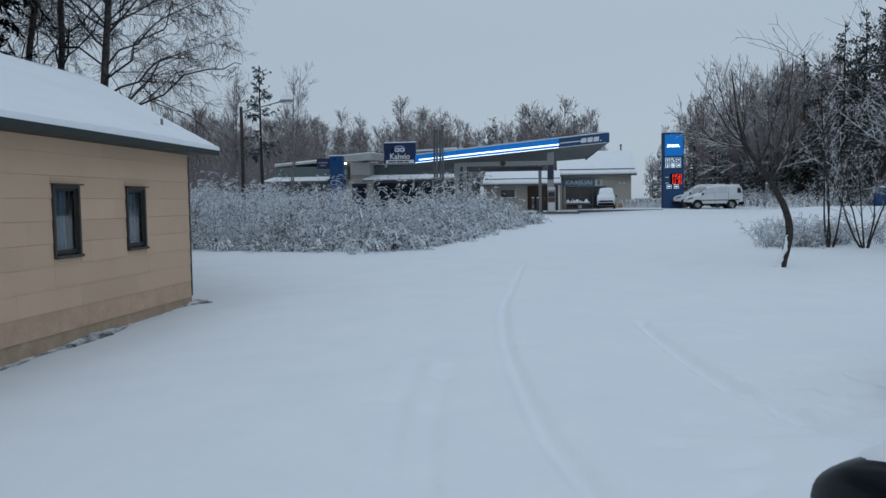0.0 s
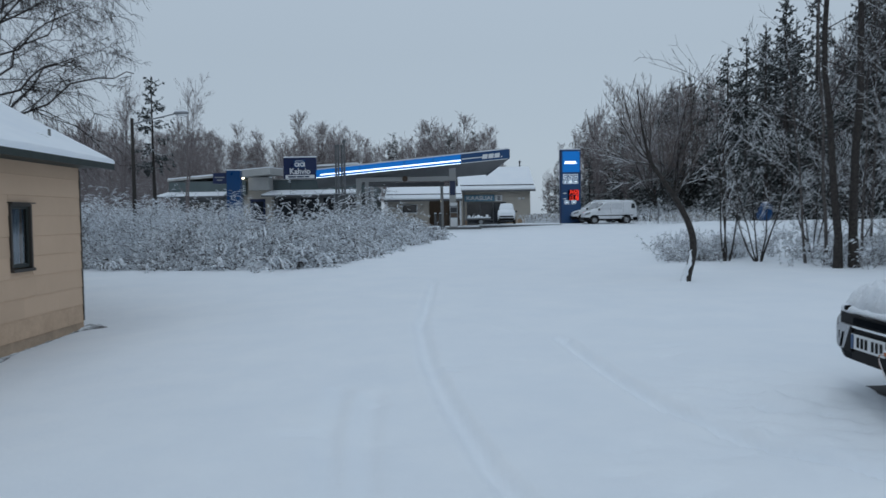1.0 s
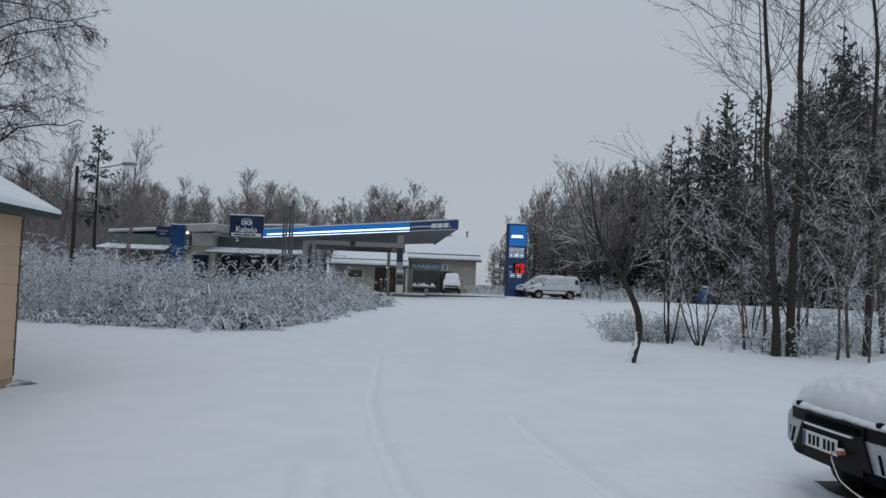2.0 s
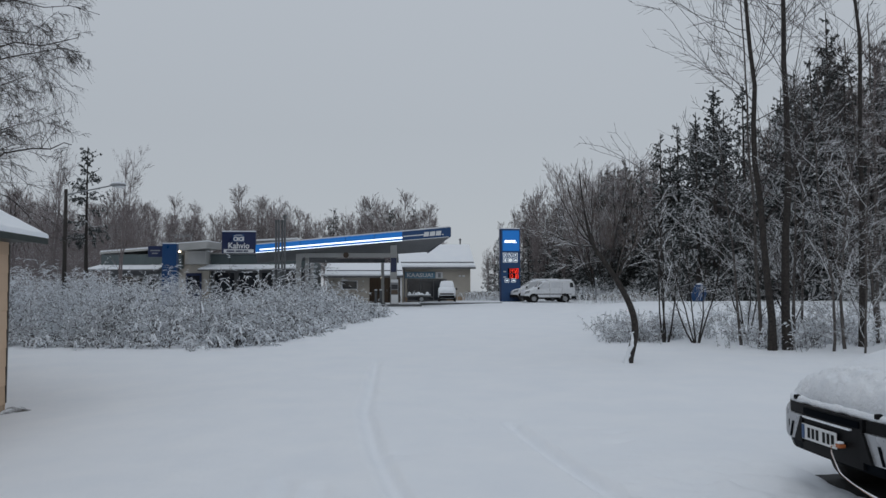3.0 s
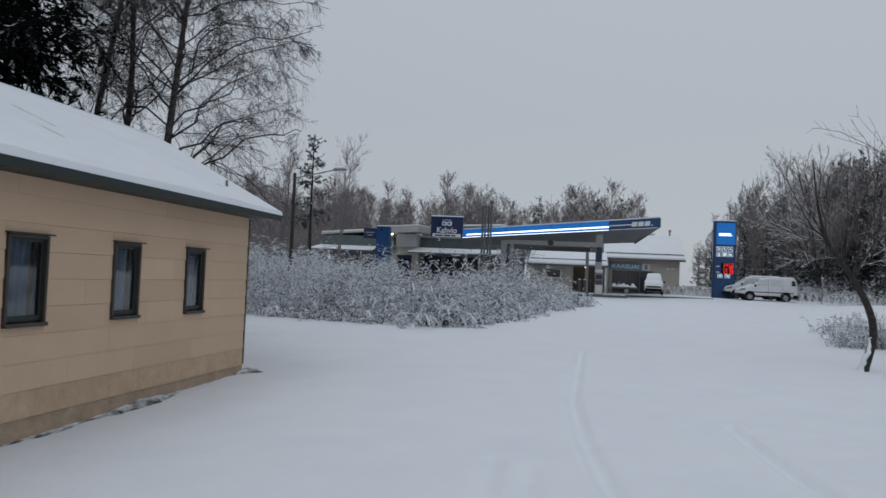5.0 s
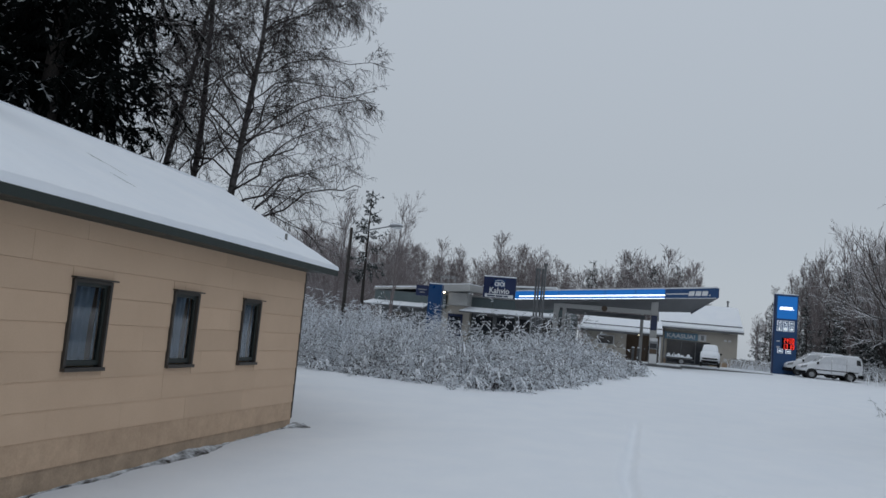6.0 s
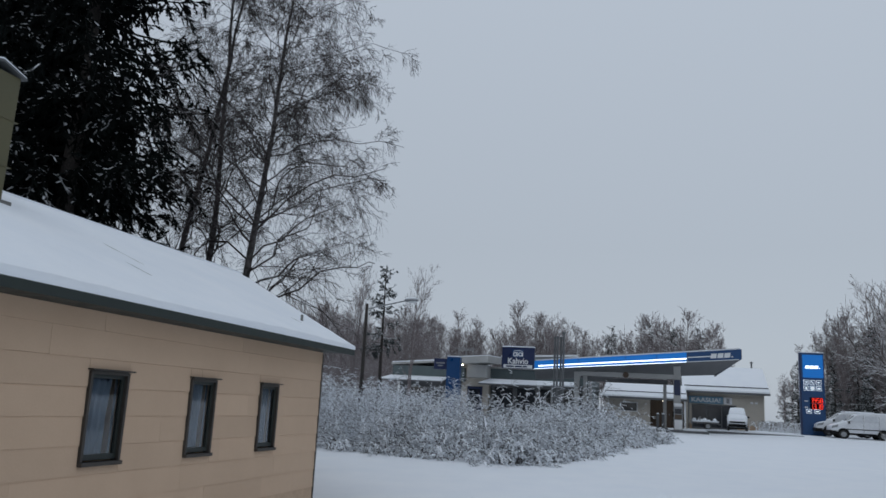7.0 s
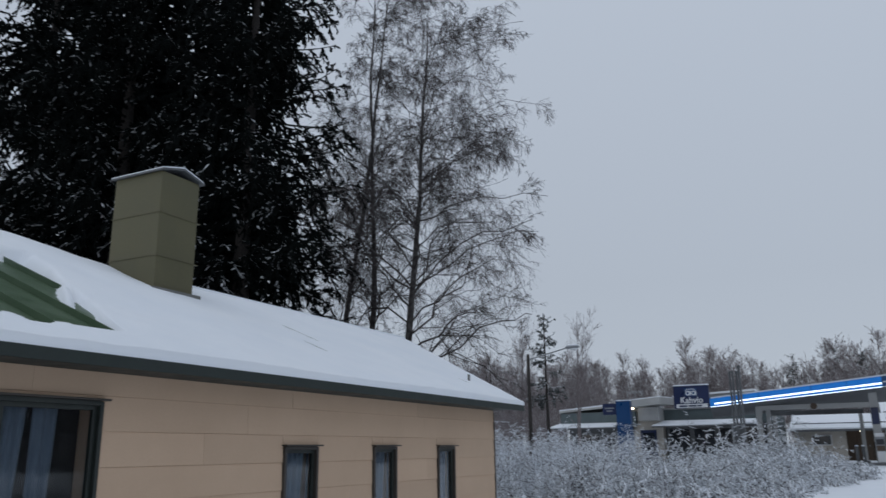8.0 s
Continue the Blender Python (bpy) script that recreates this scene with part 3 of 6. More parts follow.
    # dark corner strip
    part("corner_strip", boxes((-5.03, -4.988, WALL_END - 0.012, WALL_END + 0.02, 0.1, 2.4)), M_TRIM, house)
    for a, b, lo, hi in WINDOWS:
        build_window(house, a, b, lo, hi, b - a > 1)
    # lapped facade panels in rows
    rng = random.Random(4)
    rows = [0.08 + 0.271 * i for i in range(9)]
    for r, z0 in enumerate(rows):
        z1 = min(z0 + 0.2703, 2.43)
        if z1 - z0 < 0.03:
            continue
        y, joints = WALL_START + rng.uniform(0.2, 1.5), [WALL_START]
        while y < WALL_END - 0.4:
            joints.append(y)
            y += rng.uniform(0.9, 1.5) if r in (0, 1) else rng.uniform(2.2, 3.6)
        joints.append(WALL_END)
        for a, b in zip(joints[:-1], joints[1:]):
            pieces = [(a, b, z0, z1)]
            for wa, wb, lo, hi in WINDOWS:
                wa, wb, lo, hi = wa - 0.007, wb + 0.007, lo - 0.02, hi + 0.02
                nxt = []
                for p, q, lo0, hi0 in pieces:
                    if q <= wa or p >= wb or hi0 <= lo or lo0 >= hi:
                        nxt.append((p, q, lo0, hi0))
                        continue
                    if p < wa:
                        nxt.append((p, wa, lo0, hi0))
                    if q > wb:
                        nxt.append((wb, q, lo0, hi0))
                    m0, m1 = max(p, wa), min(q, wb)
                    if lo0 < lo:
                        nxt.append((m0, m1, lo0, lo))
                    if hi0 > hi:
                        nxt.append((m0, m1, hi, hi0))
                pieces = nxt
            for p, q, lo0, hi0 in pieces:
                if q - p < 0.01 or hi0 - lo0 < 0.01:
                    continue
                lean = rng.uniform(0.0, 0.002)
                sag = rng.uniform(-0.0012, 0.0012)
                bm = bmesh.new()
                g = 0.001
                pts = [(-5.02, p + g, lo0), (-5.02, q - g, lo0), (-5.02, q - g, hi0), (-5.02, p + g, hi0),
                       (-4.995 + lean, p + g, lo0 + sag), (-4.995 + lean, q - g, lo0 - sag), (-5.003, q - g, hi0 - 0.001), (-5.003, p + g, hi0 - 0.001)]
                vs = [bm.verts.new(c) for c in pts]
                for f in ((0, 3, 2, 1), (4, 5, 6, 7), (0, 1, 5, 4), (1, 2, 6, 5), (2, 3, 7, 6), (3, 0, 4, 7)):
                    bm.faces.new([vs[k] for k in f])
                part("facade_panel", bm, M_SIDING_STAINED if r == 0 else M_SIDING, wall, "stained lowest panel" if r == 0 else "")


def mesh_copy(name, me, parent):
    ob = new(name, me)
    ob.parent = parent
    return ob


build_house()


def build_soil():
    """Bare frozen soil under the eaves, along the foot of the wall."""
    ny, nx = 220, 9
    Y, U = np.meshgrid(np.linspace(1.0, 12.6, ny), np.linspace(0, 1, nx), indexing="ij")
    W = 0.10 + 0.22 * np.maximum(wave(Y, Y * 0, 61, 2.0), 0) + 0.08 * wave(Y, Y * 0, 62, 11) + 0.12 * np.exp(-((Y - 9.3) / 0.6) ** 2) + 0.25 * np.exp(-((Y - 12.3) / 0.25) ** 2)
    X = -5.02 + U * np.maximum(W, 0.03)
    Z = ground_z(X, Y) + 0.075 * (1 - U ** 2) + 0.02 * wave(X, Y, 63, 18) - 0.06 + 0.05 * np.exp(-((Y - 9.25) / 0.55) ** 2) + 0.05 * np.exp(-((Y - 12.3) / 0.3) ** 2)
    V = np.stack([X, Y, Z], -1).reshape(-1, 3)
    i = np.arange(ny * nx).reshape(ny, nx)
    ob = new("bare_soil", fast_mesh("bare_soil", V, np.stack([i[:-1, :-1], i[:-1, 1:], i[1:, 1:], i[1:, :-1]], -1).reshape(-1, 4), True))
    ob.data.materials.append(M_SOIL)
    tagged(ob, "narrow strip of bare frozen soil along the wall", "ground", kind="structure")


build_soil()


# ---- lettering ----
def text_mesh(name, body, size, depth=0.01, bold=0.0):
    cu = bpy.data.curves.new(name, "FONT")
    cu.body, cu.size, cu.extrude, cu.offset = body, size, depth, bold
    cu.align_x, cu.align_y = "CENTER", "CENTER"
    cu.resolution_u = 3
    tmp = bpy.data.objects.new(name, cu)
    scene.collection.objects.link(tmp)
    me = bpy.data.meshes.new_from_object(tmp.evaluated_get(bpy.context.evaluated_depsgraph_get()))
    bpy.data.objects.remove(tmp)
    return me


def lettering(body, size, x, y, z, mat, parent, wide=None, bold=0.0, label=""):
    """Upright words that face -y, their middle at (x, y, z), stretched to a width."""
    me = text_mesh("lettering", body, size, 0.012, bold)
    ob = mesh_part("lettering", me, mat, parent, label)
    xs = [v.co.x for v in me.vertices]
    s = wide / (max(xs) - min(xs)) if wide else 1
    ob.matrix_basis = pose(x, y, z, 90, 0, 0) @ Matrix.Diagonal((s, 1, 1, 1))
    return ob


def emblem(x, y, z, w, h, mat, parent):
    """A wordless mark: slanted rounded bars and a dot."""
    k = 0.25 * h
    bm = bmesh.new()

    def bar(u0, u1, v0, v1):
        p = [(u0 + k * v0, v0), (u1 + k * v0, v0), (u1 + k * v1, v1), (u0 + k * v1, v1)]
        lo = [bm.verts.new((x + a, y, z + b * h)) for a, b in p]
        hi = [bm.verts.new((x + a, y - 0.02, z + b * h)) for a, b in p]
        bm.faces.new(lo)
        bm.faces.new(hi[::-1])
        for i in range(4):
            bm.faces.new((lo[i], lo[(i + 1) % 4], hi[(i + 1) % 4], hi[i]))

    for i in range(3):
        u = -w / 2 + i * w * 0.31
        bar(u, u + 0.26 * w, -0.5, 0.5)
    bar(w * 0.45, w * 0.52, -0.5, -0.25)
    return part("emblem", bm, mat, parent, "wordless white emblem")


# ---- the filling station ----
def build_canopy():
    c = thing("station_canopy", label="slanting filling-station canopy with lit blue fascia", category="canopy")
    # top corners: front left, front right tip, back right, back left
    FL, FR, BR, BL = (-7.72, 53.0, 4.84), (5.32, 54.0, 6.13), (4.22, 62.0, 5.35), (-8.6, 59.6, 4.25)
    bm = bmesh.new()
    hi = [bm.verts.new(p) for p in (FL, FR, BR, BL)]
    lo = [bm.verts.new((FL[0], FL[1] + 0.02, 4.30)), bm.verts.new((FR[0] - 0.02, FR[1] + 0.02, 5.46)), bm.verts.new((BR[0], BR[1], 4.83)), bm.verts.new((BL[0], BL[1], 3.86))]
    bm.faces.new(lo[::-1])
    for i in range(4):
        bm.faces.new((hi[i], lo[i], lo[(i + 1) % 4], hi[(i + 1) % 4]))
    bm.faces.new(hi)
    part("roof_deck", bm, M_SOFFIT, c, "grey canopy soffit and deck")
    part("roof_snow", slab([(p[0] * 0.995, p[1] + (0.1 if k < 2 else -0.1), p[2] + 0.09) for k, p in enumerate((FL, FR, BR, BL))][::-1], 0.085), M_SNOW, c, "snow on the canopy")

    def band(name, s0, s1, v0, v1, out, mat, label="", th=0.03):
        """A strip of the front face, from s0 to s1 along it, v0 to v1 of its height."""
        bm = bmesh.new()
        P = []
        for s, v in ((s0, v0), (s1, v0), (s1, v1), (s0, v1)):
            x, y = FL[0] + (FR[0] - FL[0]) * s, FL[1] + (FR[1] - FL[1]) * s
            zt, zb = FL[2] + (FR[2] - FL[2]) * s, 4.30 + (5.46 - 4.30) * s
            P.append((x, y - out, zb + (zt - zb) * v))
        a = [bm.verts.new(p) for p in P]
        b = [bm.verts.new((p[0], p[1] + th, p[2])) for p in P]
        bm.faces.new(a)
        bm.faces.new(b[::-1])
        for i in range(4):
            bm.faces.new((a[i], a[(i + 1) % 4], b[(i + 1) % 4], b[i]))
        return part(name, bm, mat, c, label)

    band("fascia_lit", 0.0, 0.745, 0.0, 1.0, 0.06, M_BLUE_LIT, "backlit blue fascia panel")
    band("fascia_end", 0.748, 1.0, 0.0, 1.0, 0.06, M_BLUE, "unlit blue fascia panel")
    band("light_strip", 0.02, 0.745, 0.28, 0.43, 0.085, M_WHITE_LIT, "white fluorescent strip")
    band("bottom_strip", 0.0, 0.745, 0.0, 0.06, 0.085, M_WHITE_LIT)
    band("white_line", 0.75, 0.86, 0.42, 0.52, 0.075, M_LETTER)
    band("edge_line", 0.75, 0.99, 0.0, 0.06, 0.075, M_LETTER)
    for s in (0.22, 0.45, 0.6):
        band("panel_joint", s, s + 0.002, 0.1, 1.0, 0.07, M_BLUE_DARK)
    e = emblem(0, 0, 0, 1.35, 0.3, M_LETTER, c)
    e.matrix_basis = pose(4.15, 53.84, 5.68, 0, -5.2, 4.5)
    bm = slab([(5.3, 53.95, 6.12), (5.36, 53.97, 6.12), (4.26, 62.0, 5.34), (4.2, 62.0, 5.34)], 0.62)
    part("side_fascia", bm, M_BLUE_DARK, c, "dark blue side fascia")
    # frame of light steel beams and columns
    part("front_beam", boxes((-5.0, 1.7, 55.9, 56.2, 4.14, 4.44), bevel=0.02), M_OFFWHITE, c, "light grey steel beam")
    part("rear_beam", boxes((-5.0, 0.9, 61.0, 61.3, 3.96, 4.28), bevel=0.02), M_GREY_DARK, c)
    for x, y, z, w in ((-5.2, 55.9, 4.6, 0.17), (-4.68, 56.6, 4.5, 0.13), (1.45, 56.05, 5.2, 0.23), (0.7, 61.15, 4.9, 0.12), (-4.7, 61.15, 4.4, 0.13)):
        col = part("column", boxes((x - w, x + w, y - w, y + w, gz(x, y) - 0.2, z), bevel=0.02), M_OFFWHITE, c, "pale grey steel column")
        part("column_foot", boxes((x - w - 0.1, x + w + 0.1, y - w - 0.1, y + w + 0.1, gz(x, y) - 0.1, gz(x, y) + 0.08), bevel=0.01), M_GREY_DARK, col)
    part("gusset", prism([(-5.35, 4.55), (-4.6, 4.55), (-4.95, 4.1), (-5.05, 3.6), (-5.35, 3.6)], 55.75, 56.05, "y"), M_OFFWHITE, c)
    part("round_sign", disc(-1.9, 55.86, 4.3, 0.2, 0.05), M_BROWN, c, "small round red-brown sign on the beam")
    part("column_sign", boxes((1.25, 1.65, 55.72, 55.8, 3.1, 4.1), bevel=0.01), M_BLUE_DARK, c, "dark sign on the column")


build_canopy()


def build_pump():
    x, y = 1.5, 55.55
    z = gz(x, y)
    p = thing("fuel_pump", (x, y, z + 0.1), label="grey and white fuel pump on the forecourt island", category="fuel pump")
    part("body", boxes((-0.28, 0.28, -0.22, 0.22, 0, 1.55), bevel=0.03), M_GREY, p)
    part("display", boxes((-0.22, 0.22, -0.245, -0.2, 1.1, 1.42), bevel=0.01), M_DARK_ROOM, p, "dark pump display")
    part("header", boxes((-0.26, 0.26, -0.2, 0.2, 1.56, 1.78), bevel=0.03), M_WHITE, p)
    part("panel", boxes((-0.23, 0.23, -0.24, -0.2, 0.75, 1.04), bevel=0.01), M_BROWN, p)
    part("lower_door", boxes((-0.24, 0.24, -0.235, -0.2, 0.08, 0.7), bevel=0.01), M_WHITE, p)
    for s in (-1, 1):
        h = part("nozzle", boxes((s * 0.31 - 0.03, s * 0.31 + 0.03, -0.1, 0.1, 0.9, 1.25), bevel=0.015), M_PLASTIC, p)
        pts = np.array([[(s * 0.33, -0.08, 0.9), (s * 0.45, -0.12, 0.4), (s * 0.4, -0.1, 0.25), (s * 0.32, -0.05, 0.5), (s * 0.3, -0.05, 0.75)]])
        mesh_part("hose", tube_mesh("hose", [(pts, np.full((1, 5), 0.018))], 6, True), M_RUBBER, p)
    isl = thing("pump_island", (0, 0, 0), label="low kerbed pump island dusted with snow", category="kerb island")
    zz = gz(2, 56)
    part("kerb", boxes((-0.2, 3.4, 55.0, 56.8, zz - 0.2, zz + 0.13), bevel=0.04), M_GREY_DARK, isl)
    part("snow", boxes((1.95, 3.3, 55.1, 56.7, zz + 0.134, zz + 0.2), bevel=0.03), M_SNOW, isl)
    zk = gz(5, 58)
    kerb = thing("forecourt_kerb", label="long low kerb with snow on top", category="kerb")
    part("stone", boxes((3.3, 9.4, 57.2, 57.6, zk - 0.2, zk + 0.12), bevel=0.03), M_GREY_DARK, kerb)
    part("snow", boxes((3.32, 9.38, 57.26, 58.4, zk + 0.1, zk + 0.2), bevel=0.04), M_SNOW, kerb)
    for x, y in ((0.2, 55.6), (0.55, 55.9)):
        b = thing("bollard", (x, y, zz + 0.13), label="dark steel bollard on the pump island", category="bollard", group="island bollards")
        part("post", rod(0, 0, 0, 1.0, 0.09, 12), M_GREY_DARK, b)
        part("cap", ball(0, 0, 1.0, 0.1, 0.1, 0.06, 12), M_SNOW, b)


build_pump()


def build_cafe():
    s = thing("cafe_building", label="flat-roofed station cafe with grey-green cladding and snowy awnings", category="building")
    z0 = 0.5
    part("rear_wall", boxes((-20.3, -4.8, 63.2, 72.0, z0, 4.2)), M_GREENGREY, s)
    # left wing
    part("left_wall", boxes((-20.0, -14.9, 62.0, 63.2, z0, 3.5)), M_GREY_DARK, s)
    part("left_band", boxes((-20.6, -14.6, 61.7, 63.2, 3.55, 4.62), bevel=0.02), M_GREENGREY, s, "grey-green metal parapet")
    part("left_roof_edge", slab([(-20.7, 61.6, 4.78), (-14.4, 61.6, 5.28), (-14.4, 71, 5.28), (-20.7, 71, 4.78)][::-1], 0.14), M_OFFWHITE, s, "white flat-roof edge")
    part("left_roof_snow", slab([(-20.65, 61.65, 4.90), (-14.5, 61.65, 5.39), (-14.5, 71, 5.39), (-20.65, 71, 4.90)][::-1], 0.11), M_SNOW, s)
    for x0, x1 in ((-21.2, -15.95), (-13.1, -5.6)):
        part("awning", slab([(x0 + 0.5, 61.9, 3.78), (x1, 61.9, 3.78), (x1, 60.2, 3.42), (x0, 60.2, 3.42)][::-1], 0.1), M_GREY_DARK, s, "dark awning")
        part("awning_snow", slab([(x0 + 0.5, 61.9, 3.86), (x1, 61.9, 3.86), (x1, 60.22, 3.50), (x0 + 0.02, 60.22, 3.50)][::-1], 0.07), M_SNOW, s, "snow on the awning")
    for x0, x1 in ((-19.4, -17.5), (-17.3, -16.6)):
        w = part("window", boxes((x0, x1, 61.93, 62.0, 1.5, 3.0), bevel=0.02), M_GREY, s)
        part("pane", boxes((x0 + 0.08, x1 - 0.08, 61.91, 61.95, 1.58, 2.92)), M_SHOPGLASS, w, "dark glass pane")
    # entrance between the wings
    part("entrance_roof", slab([(-14.6, 59.5, 5.30), (-12.3, 59.7, 5.50), (-11.9, 63, 5.55), (-14.6, 63, 5.35)][::-1], 0.5), M_OFFWHITE, s, "white entrance roof slab")
    part("entrance_roof_snow", slab([(-14.55, 59.55, 5.37), (-12.35, 59.75, 5.57), (-11.95, 63, 5.62), (-14.55, 63, 5.42)][::-1], 0.065), M_SNOW, s)
    part("entrance_box", boxes((-14.15, -12.65, 60.7, 63.2, 3.86, 4.84), bevel=0.02), M_OFFWHITE, s)
    part("entrance_wall", boxes((-15.0, -12.7, 62.2, 63.2, z0, 4.8)), M_BEIGE, s, "beige entrance wall")
    d = part("door", boxes((-14.4, -13.2, 62.1, 62.19, 0.9, 3.2), bevel=0.02), M_BLUE_DARK, s, "blue entrance door")
    part("door_glass", boxes((-14.25, -13.35, 62.07, 62.12, 1.6, 3.0)), M_SHOPGLASS, d)
    part("lamp", ball(-14.5, 60.4, 4.76, 0.13, 0.1, 0.07), M_WARM_LIT, s, "lit globe lamp under the entrance roof")
    # right wing
    part("right_band", boxes((-13.0, -5.0, 62.6, 63.2, 3.6, 4.68), bevel=0.02), M_GREENGREY, s)
    part("right_wall", boxes((-12.6, -5.0, 62.9, 63.19, z0, 3.6)), M_GREY_DARK, s)
    for k in range(4):
        x0 = -12.4 + k * 1.8
        w = part("window", boxes((x0, x0 + 1.6, 62.82, 62.9, 1.3, 3.3), bevel=0.02), M_GREY_DARK, s)
        part("pane", boxes((x0 + 0.07, x0 + 1.53, 62.8, 62.84, 1.37, 3.23)), M_SHOPGLASS, w, "dark glass pane")
    part("right_roof_edge", boxes((-13.1, -4.8, 62.5, 72.0, 4.69, 4.80)), M_OFFWHITE, s)
    part("upper_roof", boxes((-12.4, -7.5, 66, 72, 4.8, 6.0), bevel=0.02), M_GREY, s)
    part("upper_roof_snow", slab([(-12.5, 65.9, 5.95), (-6.3, 65.9, 6.22), (-6.3, 72, 6.22), (-12.5, 72, 5.95)][::-1], 0.14), M_SNOW, s)
    # blue pillar and box sign in front of the entrance
    p = thing("sign_pillar", label="tall blue sign pillar with box sign at the cafe entrance", category="sign")
    part("pillar", boxes((-15.05, -14.04, 57.8, 58.4, 0.7, 5.2), bevel=0.02), M_BLUE, p)
    part("pillar_snow", boxes((-15.04, -14.05, 57.82, 58.38, 5.203, 5.27), bevel=0.02), M_SNOW, p)
    b = part("box_sign", boxes((-16.1, -15.06, 58.0, 58.3, 4.25, 5.05), bevel=0.02), M_BLUE_DARK, p, "dark blue box sign")
    for k, (u0, u1) in enumerate(((-15.95, -15.25), (-15.8, -15.4))):
        part("unreadable_line", boxes((u0, u1, 57.985, 57.998, 4.68 - 0.2 * k, 4.76 - 0.2 * k)), M_GREY, b)
    # rooftop rails and ventilation
    rail = thing("roof_rail", label="grey pipe rail on the flat roof", category="rail")
    for x in (-15.1, -14.5, -13.9):
        part("post", rod(x, 61.5, 5.25, 5.98, 0.03, 8), M_GREY, rail)
    part("top_bar", boxes((-15.15, -13.85, 61.47, 61.53, 5.95, 6.0)), M_GREY, rail)
    part("mid_bar", boxes((-15.6, -13.85, 61.97, 62.03, 6.1, 6.15)), M_GREY, rail)
    # big cafe sign
    k = thing("cafe_sign", label="navy rooftop cafe sign with white lettering", category="sign")
    part("panel", boxes((-11.3, -8.8, 60.0, 60.3, 4.62, 6.24), bevel=0.03), M_BLUE_DARK, k)
    part("panel_snow", boxes((-11.3, -8.8, 60.02, 60.28, 6.243, 6.32), bevel=0.025), M_SNOW, k)
    lettering("Kahvio", 0.62, -10.05, 59.99, 5.18, M_LETTER, k, 1.55, 0.012, "white sign lettering")
    part("name_strip", boxes((-11.15, -8.95, 59.985, 60.0, 4.66, 4.92)), M_LETTER, k, "white strip with unreadable writing")
    for u0, u1 in ((-10.95, -10.35), (-10.28, -9.75), (-9.68, -9.35)):
        part("unreadable_line", boxes((u0, u1, 59.97, 59.983, 4.73, 4.84)), M_BLUE_DARK, k)
    part("mark_field", boxes((-10.5, -9.65, 59.985, 60.0, 5.48, 6.05)), M_BLUE, k)
    part("mark_roof", prism([(-10.42, 5.88), (-10.3, 5.96), (-9.86, 5.96), (-9.74, 5.88), (-9.74, 5.92), (-9.86, 6.0), (-10.3, 6.0), (-10.42, 5.92)], 59.965, 59.98, "y"), M_LETTER, k)
    part("mark_stroke", boxes((-10.13, -10.07, 59.965, 59.98, 5.53, 5.86)), M_LETTER, k)
    part("mark_stroke", boxes((-9.73, -9.67, 59.965, 59.98, 5.53, 5.86)), M_LETTER, k)
    for x in (-10.28, -9.88):
        bm = bmesh.new()
        bmesh.ops.create_circle(bm, segments=20, radius=0.17)
        ring = bmesh.ops.extrude_edge_only(bm, edges=bm.edges[:])
        for v in ring["geom"]:
            if isinstance(v, bmesh.types.BMVert):
                v.co *= 0.52
        mk = part("mark_ring", bm, M_LETTER, k)
        mk.matrix_basis = pose(x, 59.975, 5.7, 90, 0, 0)
    for x in (-11.0, -9.1):
        part("bracket", boxes((x - 0.05, x + 0.05, 60.3, 62.5, 4.75, 4.83)), M_GREY_DARK, k)
    # group of tall vent pipes on a stand
    v = thing("vent_pipes", label="row of tall grey tank vent pipes on a stand", category="pipes")
    zz = gz(-6.2, 52)
    for i, x in enumerate((-6.27, -6.06, -5.87, -5.67)):
        h = 6.25 if i < 3 else 6.55
        pipe = part("pipe", rod(x, 52 - 0.3 * (i % 2), zz, h, 0.068, 12), M_GREY_DARK, v, "grey vent pipe")
        part("pipe_cap", rod(x, 52 - 0.3 * (i % 2), h - 0.02, h + 0.15, 0.125 if i == 3 else 0.09, 12), M_GREY_DARK, pipe)
    part("clamp_plate", boxes((-6.46, -5.64, 51.85, 52.15, 3.18, 3.25), bevel=0.01), M_GREY, v)
    for x in (-6.4, -5.7):
        part("stand_post", boxes((x - 0.05, x + 0.05, 51.9, 52.0, zz - 0.1, 3.18), bevel=0.01), M_GREY, v)
    part("stand_panel", boxes((-6.33, -5.77, 52.1, 52.16, zz + 0.2, 3.1), bevel=0.01), M_GREY_DARK, v)


build_cafe()


def gable_roof(owner, x0, x1, y0, y1, yr, ze, zr, snow=0.16):
    part("roof", prism([(y0, ze - 0.16), (yr, zr - 0.16), (y1, ze - 0.16), (y1, ze), (yr, zr), (y0, ze)], x0, x1, "x"), M_GREY_DARK, owner, "dark roof edge")
    part("roof_snow", prism([(y0 + 0.04, ze + 0.004), (yr, zr + 0.004), (y1 - 0.04, ze + 0.004), (y1 - 0.06, ze + snow), (yr, zr + snow), (y0 + 0.06, ze + snow)], x0 + 0.03, x1 - 0.03, "x", 0.03), M_SNOW, owner, "thick snow on the roof")
    part("snow_guard", boxes((x0 + 0.2, x1 - 0.1, y0 + 0.55, y0 + 0.6, ze + 0.26 + snow, ze + 0.34 + snow)), M_GREY_DARK, owner)


